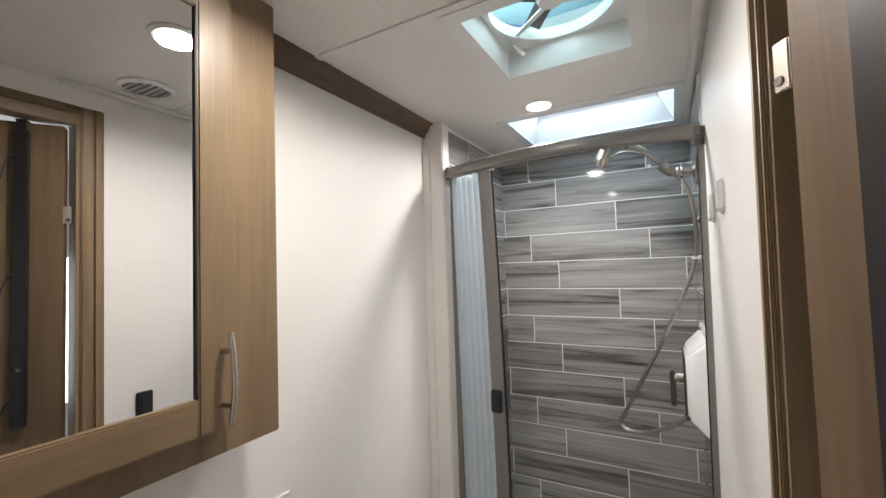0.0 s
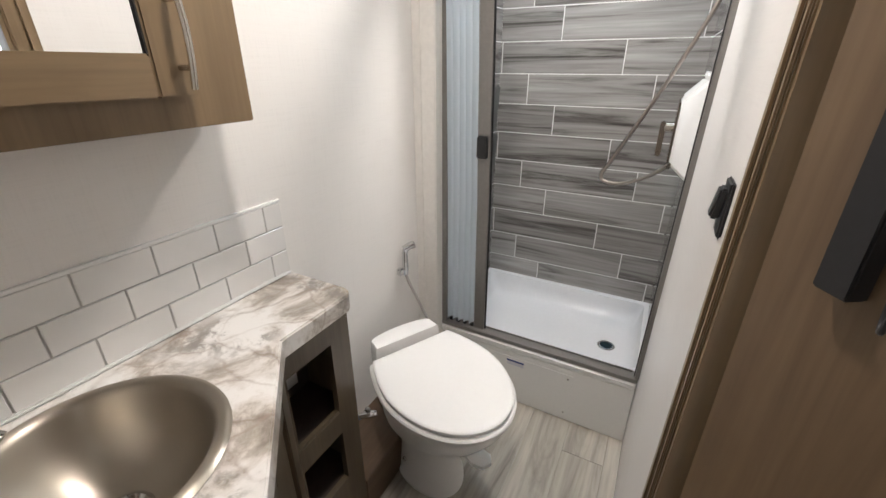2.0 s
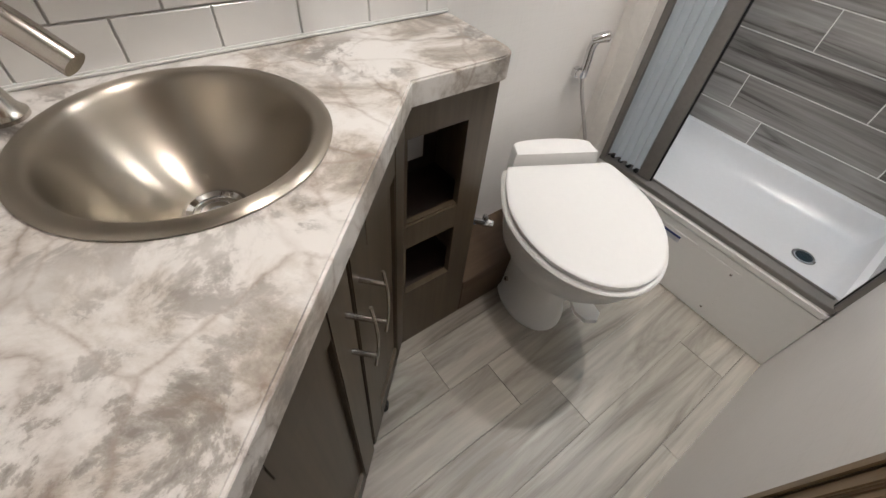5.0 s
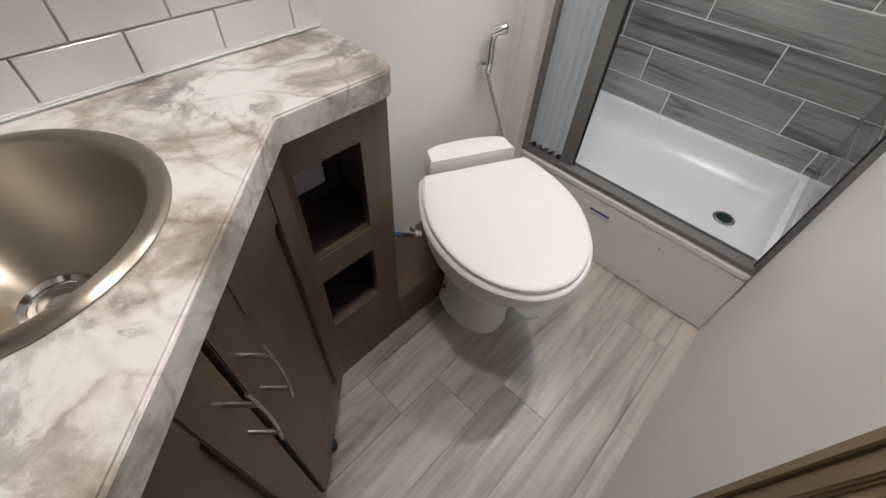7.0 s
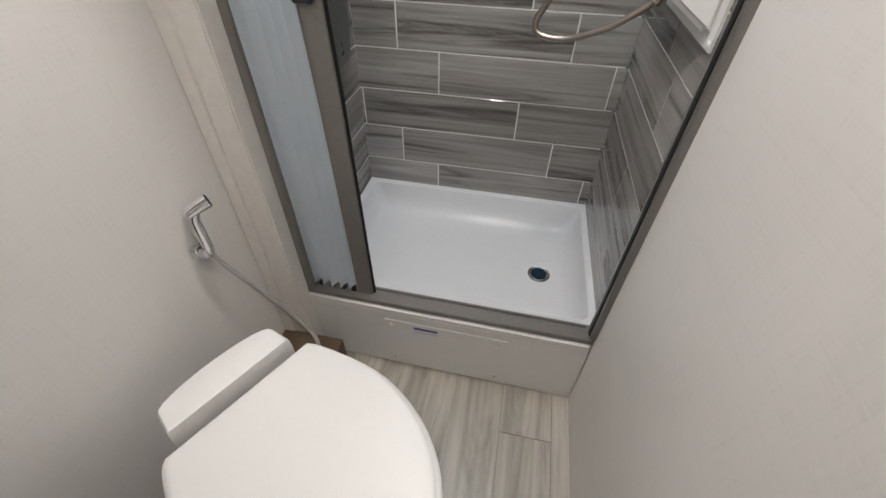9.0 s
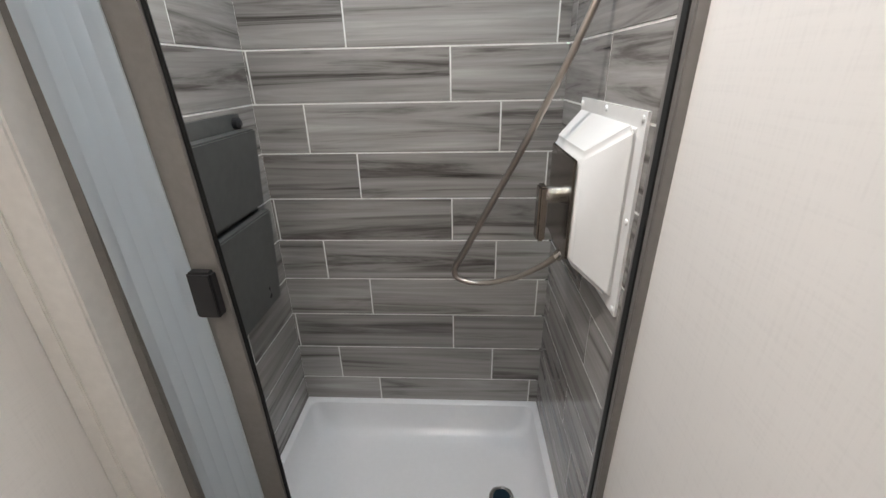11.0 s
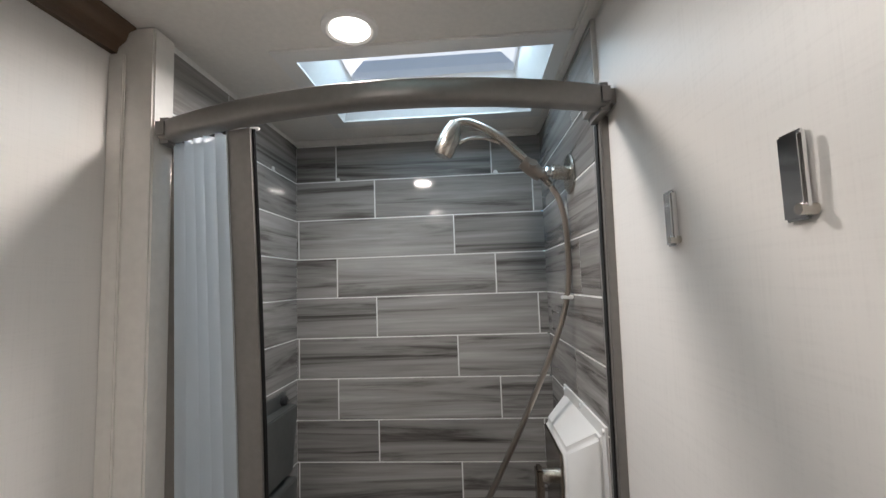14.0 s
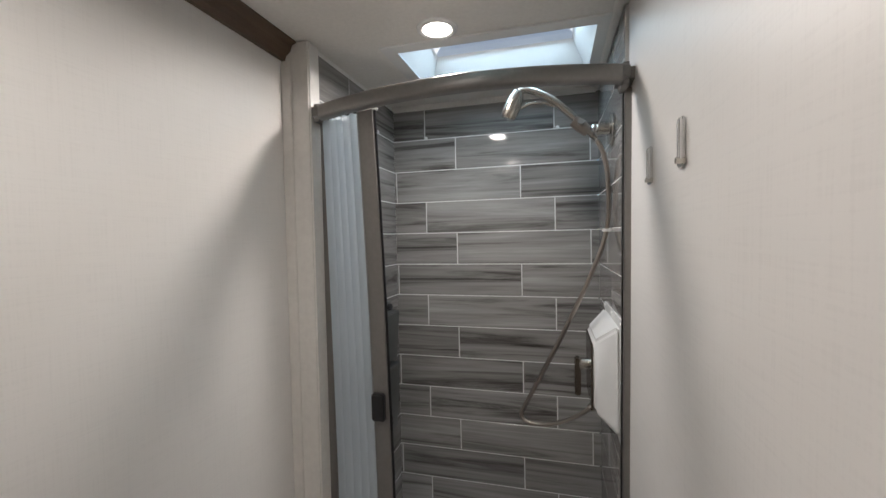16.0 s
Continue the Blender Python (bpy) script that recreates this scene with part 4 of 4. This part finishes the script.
pc = thing("shower_caddy", "smoky grey plastic wall caddy with two pockets", "shower caddy")
part("back_panel", box(XT, XT + 0.006, 1.60, 1.925, 0.80, 1.328, 0.002), POUCH, pc)
part("upper_pocket", prism(([(XT + 0.006, 1.61), (XT + 0.030, 1.61), (XT + 0.030, 1.918), (XT + 0.006, 1.918)], [(XT + 0.006, 1.61), (XT + 0.046, 1.61), (XT + 0.046, 1.918), (XT + 0.006, 1.918)]), 1.09, 1.29, 0.004), POUCH, pc)
part("lower_pocket", prism(([(XT + 0.006, 1.61), (XT + 0.026, 1.61), (XT + 0.026, 1.918), (XT + 0.006, 1.918)], [(XT + 0.006, 1.61), (XT + 0.044, 1.61), (XT + 0.044, 1.918), (XT + 0.006, 1.918)]), 0.80, 1.075, 0.004), POUCH, pc)
part("hook", lathe([(0.014, 0), (0.014, 0.012), (0.006, 0.018)], 16, pose(XT + 0.006, 1.895, 1.305, 0, 90, 0)), BLACK, pc)

# robe hooks
hook = thing("robe_hook", "folding chrome robe hook on the white wall", "hook", "robe hooks")
part("back_plate", box(-0.006, 0, -0.013, 0.012, -0.035, 0.035, 0.002), CHROME, hook)
part("fold_arm", box(-0.0120, -0.0055, -0.0195, -0.0125, -0.031, 0.031, 0.002), CHROME, hook)
part("pivot", tube([(-0.002, -0.0155, -0.028), (-0.0145, -0.0155, -0.028)], 0.0045, 12), NICKEL, hook)
hook.matrix_basis = pose(wall_x(0.982, 1.719), 0.982, 1.719)
copy_thing(hook, pose(wall_x(1.181, 1.717), 1.181, 1.717))

# ---- ceiling fixtures ----
def ring_frame(x0, x1, y0, y1, w, z0, z1):
    """One frame with mitred corners round the opening x0..x1, y0..y1."""
    inn = [(x0, y0), (x1, y0), (x1, y1), (x0, y1)]
    out = [(x0 - w, y0 - w), (x1 + w, y0 - w), (x1 + w, y1 + w), (x0 - w, y1 + w)]
    rings = [[(*p, z) for p in q] for q, z in ((inn, z1), (inn, z0), (out, z0), (out, z1), (inn, z1))]
    bm = loft(rings, cap=False)
    bmesh.ops.remove_doubles(bm, verts=bm.verts, dist=1e-6)
    return bm


dl = thing("downlight", "round white LED downlight, lit", "ceiling light", "ceiling downlights")
part("bezel", lathe([(0.040, 0.0), (0.056, 0.0), (0.055, -0.005), (0.046, -0.009), (0.040, -0.006)], 40, cap=False), PLASTIC, dl, smooth=True)
part("diffuser", lathe([(0.002, -0.0075), (0.03, -0.007), (0.043, -0.0045)], 40, cap=False), LED, dl, "glowing white diffuser")
dl.matrix_basis = pose(*LAMPS[0], CEIL)
copy_thing(dl, pose(*LAMPS[1], CEIL))

sk = thing("skylight", "white-framed domed skylight over the shower", "skylight")
part("flange", ring_frame(SX0, SX1, SY0, SY1, 0.042, CEIL - 0.006, CEIL - 0.0005), PLASTIC, sk)
SHZ = 2.25
q0 = [(SX0, SY0), (SX1, SY0), (SX1, SY1), (SX0, SY1)]
q1 = [(SX0 + 0.047, SY0 + 0.05), (SX1 - 0.052, SY0 + 0.05), (SX1 - 0.052, SY1 - 0.057), (SX0 + 0.047, SY1 - 0.057)]
part("shaft", loft([[(x, y, CEIL - 0.001) for x, y in q0], [(x, y, SHZ) for x, y in q1], [(x + (0.01 if x > -0.3 else -0.01), y + (0.01 if y > 1.7 else -0.01), SHZ) for x, y in q1], [(x + (0.01 if x > -0.3 else -0.01), y + (0.01 if y > 1.7 else -0.01), CEIL + 0.05) for x, y in q0]], cap=False), PLASTIC, sk)
cx, cy = (SX0 + SX1) / 2, (SY0 + SY1) / 2
bm = loft([[(cx + (x - cx) * k, cy + (y - cy) * k, SHZ + 0.002 + h) for x, y in q1] for k, h in ((1.05, 0), (1.0, 0.02), (0.85, 0.045), (0.5, 0.06))], cap=False)
bm.verts.ensure_lookup_table()
bm.faces.new(bm.verts[-4:])
part("dome", bm, DOME, sk, "translucent domed pane")

fan = thing("roof_vent_fan", "white square roof vent with a fan under a teal dome", "vent fan")
part("flange", ring_frame(FX0, FX1, FY0, FY1, 0.04, CEIL - 0.007, CEIL - 0.0005), PLASTIC, fan)
part("well", ring_frame(FX0, FX1, FY0, FY1, 0.008, CEIL - 0.001, 2.29), PLASTIC, fan)
fcx, fcy = (FX0 + FX1) / 2, (FY0 + FY1) / 2
square, circle, outer_c = [], [], []
for i in range(48):
    a = 2 * math.pi * i / 48
    c, d = math.cos(a), math.sin(a)
    k = 0.164 / max(abs(c), abs(d))
    square.append((fcx + k * c, fcy + k * d, 2.224))
    circle.append((fcx + 0.158 * c, fcy + 0.158 * d, 2.224))
part("shroud", loft([square, circle, [(x, y, z + 0.004) for x, y, z in circle], [(x, y, z + 0.004) for x, y, z in square]], cap=False), PLASTIC, fan)
part("ring", lathe([(0.150, 0.0), (0.163, 0.0), (0.163, 0.03), (0.150, 0.03), (0.150, 0.0)], 56, pose(fcx, fcy, 2.222), cap=False), PLASTIC, fan, smooth=True)
part("hub", lathe([(0.028, 0.0), (0.032, 0.006), (0.032, 0.03), (0.02, 0.034)], 24, pose(fcx, fcy, 2.228)), PLASTIC, fan, smooth=True)
for a in (20, 140, 260):
    part("strut", moved(box(0.025, 0.156, -0.006, 0.006, 2.228, 2.234), pose(fcx, fcy, 0, 0, 0, a)), PLASTIC, fan)
for a in (0, 90, 180, 270):
    part("blade", moved(box(0.03, 0.135, -0.022, 0.022, -0.001, 0.001), pose(fcx, fcy, 2.25, 0, 0, a + 35) @ pose(0, 0, 0, 22, 0, 0)), POUCH, fan)
part("lid_dome", lathe([(0.20, 0.0), (0.19, 0.02), (0.14, 0.045), (0.06, 0.06), (0.005, 0.063)], 48, pose(fcx, fcy, 2.292), cap=False), TEAL, fan, "teal translucent dome", True)
part("crank", tube(spline([(FX0 + 0.03, FY1 - 0.05, 2.215), (FX0 + 0.045, FY1 - 0.03, 2.20), (FX0 + 0.055, FY1 - 0.035, 2.19)], 5), 0.006, 10), CHROME, fan)

cv = thing("ceiling_vent", "round white ceiling air vent", "vent")
part("disc", lathe([(0.075, 0.0), (0.074, -0.006), (0.060, -0.010), (0.058, -0.006)], 48, pose(-0.095, 0.621, CEIL - 0.0005), cap=False), PLASTIC, cv, smooth=True)
part("backing", lathe([(0.058, -0.004), (0.058, -0.0015)], 40, pose(-0.095, 0.621, CEIL)), HOSE_GREY, cv)
for i in range(6):
    yy = 0.621 - 0.045 + 0.018 * i
    hw = math.sqrt(max(0.0001, 0.057 ** 2 - (yy - 0.621) ** 2))
    part("slat", moved(box(-hw, hw, -0.006, 0.006, -0.001, 0.001), pose(-0.095, yy, CEIL - 0.009, 35, 0, 0)), PLASTIC, cv)

# ---- pieces: wall tiles and floor planks ----
TL, TH, TZ0, TX0 = 0.536, 0.1337, 0.404, -0.801
JOINT = 0.0042
cache = {}


def tile_mesh(w, h):
    key = (round(w, 3), round(h, 3))
    if key not in cache:
        bm = box(-w / 2, w / 2, 0.0, 0.004, -h / 2, h / 2)
        top = [e for e in bm.edges if all(v.co.y < 0.001 for v in e.verts)]
        bmesh.ops.bevel(bm, geom=top, offset=0.0006, segments=1, affect="EDGES")
        bmesh.ops.recalc_face_normals(bm, faces=bm.faces)
        me = bpy.data.meshes.new("tile")
        bm.to_mesh(me)
        bm.free()
        me.materials.append(TILE)
        cache[key] = me
    return cache[key]


def tile_run(parent, u0, u1, starts, place):
    """Rows of tiles over u0..u1; starts(row) gives one joint's u; place(u, z) is the tile's pose."""
    for k in range(-1, 14):
        z0, z1 = TZ0 + TH * (k - 0), TZ0 + TH * (k + 1)
        z0, z1 = max(z0, PZ + 0.008), min(z1, CEIL)
        if z1 - z0 < 0.02:
            continue
        s = starts(k)
        js = [u0] + [s + TL * n for n in range(-3, 4) if u0 + 0.006 < s + TL * n < u1 - 0.006] + [u1]
        for a, b in zip(js, js[1:]):
            ob = new("tile", tile_mesh(b - a - JOINT, z1 - z0 - JOINT))
            ob.parent = parent
            ob.matrix_basis = place((a + b) / 2, (z0 + z1) / 2)


kinds = {k: {0: 0.25, 1: 0.0, 2: 0.5}[k % 3] for k in range(0, 14)}
kinds[-1] = 0.5
XE = tile_wall_x(YB)
tile_run(shower_back, XT - 0.0025, XE + 0.0025, lambda k: TX0 + TL * kinds[k], lambda u, z: pose(u, YB, z))
tile_run(shower_left, 1.39, YB + 0.0015, lambda k: YB - TL * (1 - kinds[k]) if kinds[k] else YB - TL, lambda u, z: pose(XT, u, z, 0, 0, 90))
ang = math.degrees(math.atan2(YB - 1.44, tile_wall_x(YB) - tile_wall_x(1.44)))
right_joint = {0.0: 1.70, 0.25: 1.61, 0.5: 1.43}
tile_run(shower_right, 1.439, YB + 0.0022, lambda k: right_joint[kinds[k]], lambda u, z: pose(tile_wall_x(u), u, z, 0, 0, ang - 180))

# white plastic caps on the topmost joint
for m in (pose(-0.661, YB - 0.0005, 2.013, 90, 0, 0), pose(-0.118, YB - 0.0005, 2.013, 90, 0, 0)):
    part("joint_cap", lathe([(0.008, 0), (0.0075, 0.003), (0.002, 0.004)], 14, m), PLASTIC, shower_back, smooth=True)
part("joint_cap", lathe([(0.008, 0), (0.0075, 0.003), (0.002, 0.004)], 14, pose(XT + 0.0005, 1.846, 2.013, 0, 90, 0)), PLASTIC, shower_left, smooth=True)
# backsplash
bs = thing("backsplash", "white subway-tile backsplash with grey joints", "backsplash")
part("grout", box(XL, XL + 0.003, Y0, 0.690, CT + 0.002, CT + 0.197), GROUT_GREY, bs)
part("edge_strip", box(XL, XL + 0.008, Y0, 0.692, CT + 0.197, CT + 0.204, 0.001), PLASTIC, bs)
sub = {}
for r in range(3):
    z0, z1 = CT + 0.003 + r * 0.0648, CT + 0.003 + (r + 1) * 0.0648
    js = [Y0] + [y for y in [(0.639 if r != 1 else 0.577) - 0.129 * n for n in range(8)][::-1] if y > Y0 + 0.01] + [0.691]
    for a, b in zip(js, js[1:]):
        w = round(b - a - 0.003, 4)
        if w not in sub:
            bm = box(0, 0.007, -w / 2, w / 2, -0.0309, 0.0309)
            bmesh.ops.bevel(bm, geom=[e for e in bm.edges if all(v.co.x > 0.006 for v in e.verts)], offset=0.0012, segments=1, affect="EDGES")
            bmesh.ops.recalc_face_normals(bm, faces=bm.faces)
            me = bpy.data.meshes.new("tile")
            bm.to_mesh(me)
            bm.free()
            me.materials.append(SUBWAY)
            sub[w] = me
        ob = new("tile", sub[w])
        ob.parent = bs
        ob.matrix_basis = pose(XL, (a + b) / 2, (z0 + z1) / 2)

# floor planks run towards the shower
ends = {0: 0.90, -1: 1.240, -2: 0.770, -3: 0.645, -4: 0.50, -5: 0.95, 1: 1.5, 2: 0.4, 3: 1.1, 4: 0.7, 5: 1.3, 6: 0.5, 7: 0.9}
PW, PL = 0.1535, 0.92
planks = {}
for c in range(-6, 8):
    x0, x1 = -0.025 + PW * c, -0.025 + PW * (c + 1)
    x0, x1 = max(x0, XL), min(x1, 1.2)
    e = ends.get(c, 0.6)
    js = [Y0] + [y for y in (e - PL, e, e + PL) if Y0 + 0.05 < y < 2.0] + [2.04]
    for a, b in zip(js, js[1:]):
        key = (round(x1 - x0, 3), round(b - a, 3))
        if key not in planks:
            w, l = key[0] - 0.0012, key[1] - 0.0012
            bm = box(-l / 2, l / 2, -0.004, 0.0, -w / 2, w / 2)
            bmesh.ops.bevel(bm, geom=[ed for ed in bm.edges if all(v.co.y > -0.001 for v in ed.verts)], offset=0.0007, segments=1, affect="EDGES")
            bmesh.ops.recalc_face_normals(bm, faces=bm.faces)
            me = bpy.data.meshes.new("plank")
            bm.to_mesh(me)
            bm.free()
            me.materials.append(PLANK)
            planks[key] = me
        ob = new("plank", planks[key])
        ob.parent = floor
        ob.matrix_basis = pose((x0 + x1) / 2, (a + b) / 2, 0, 90, 0, 90)
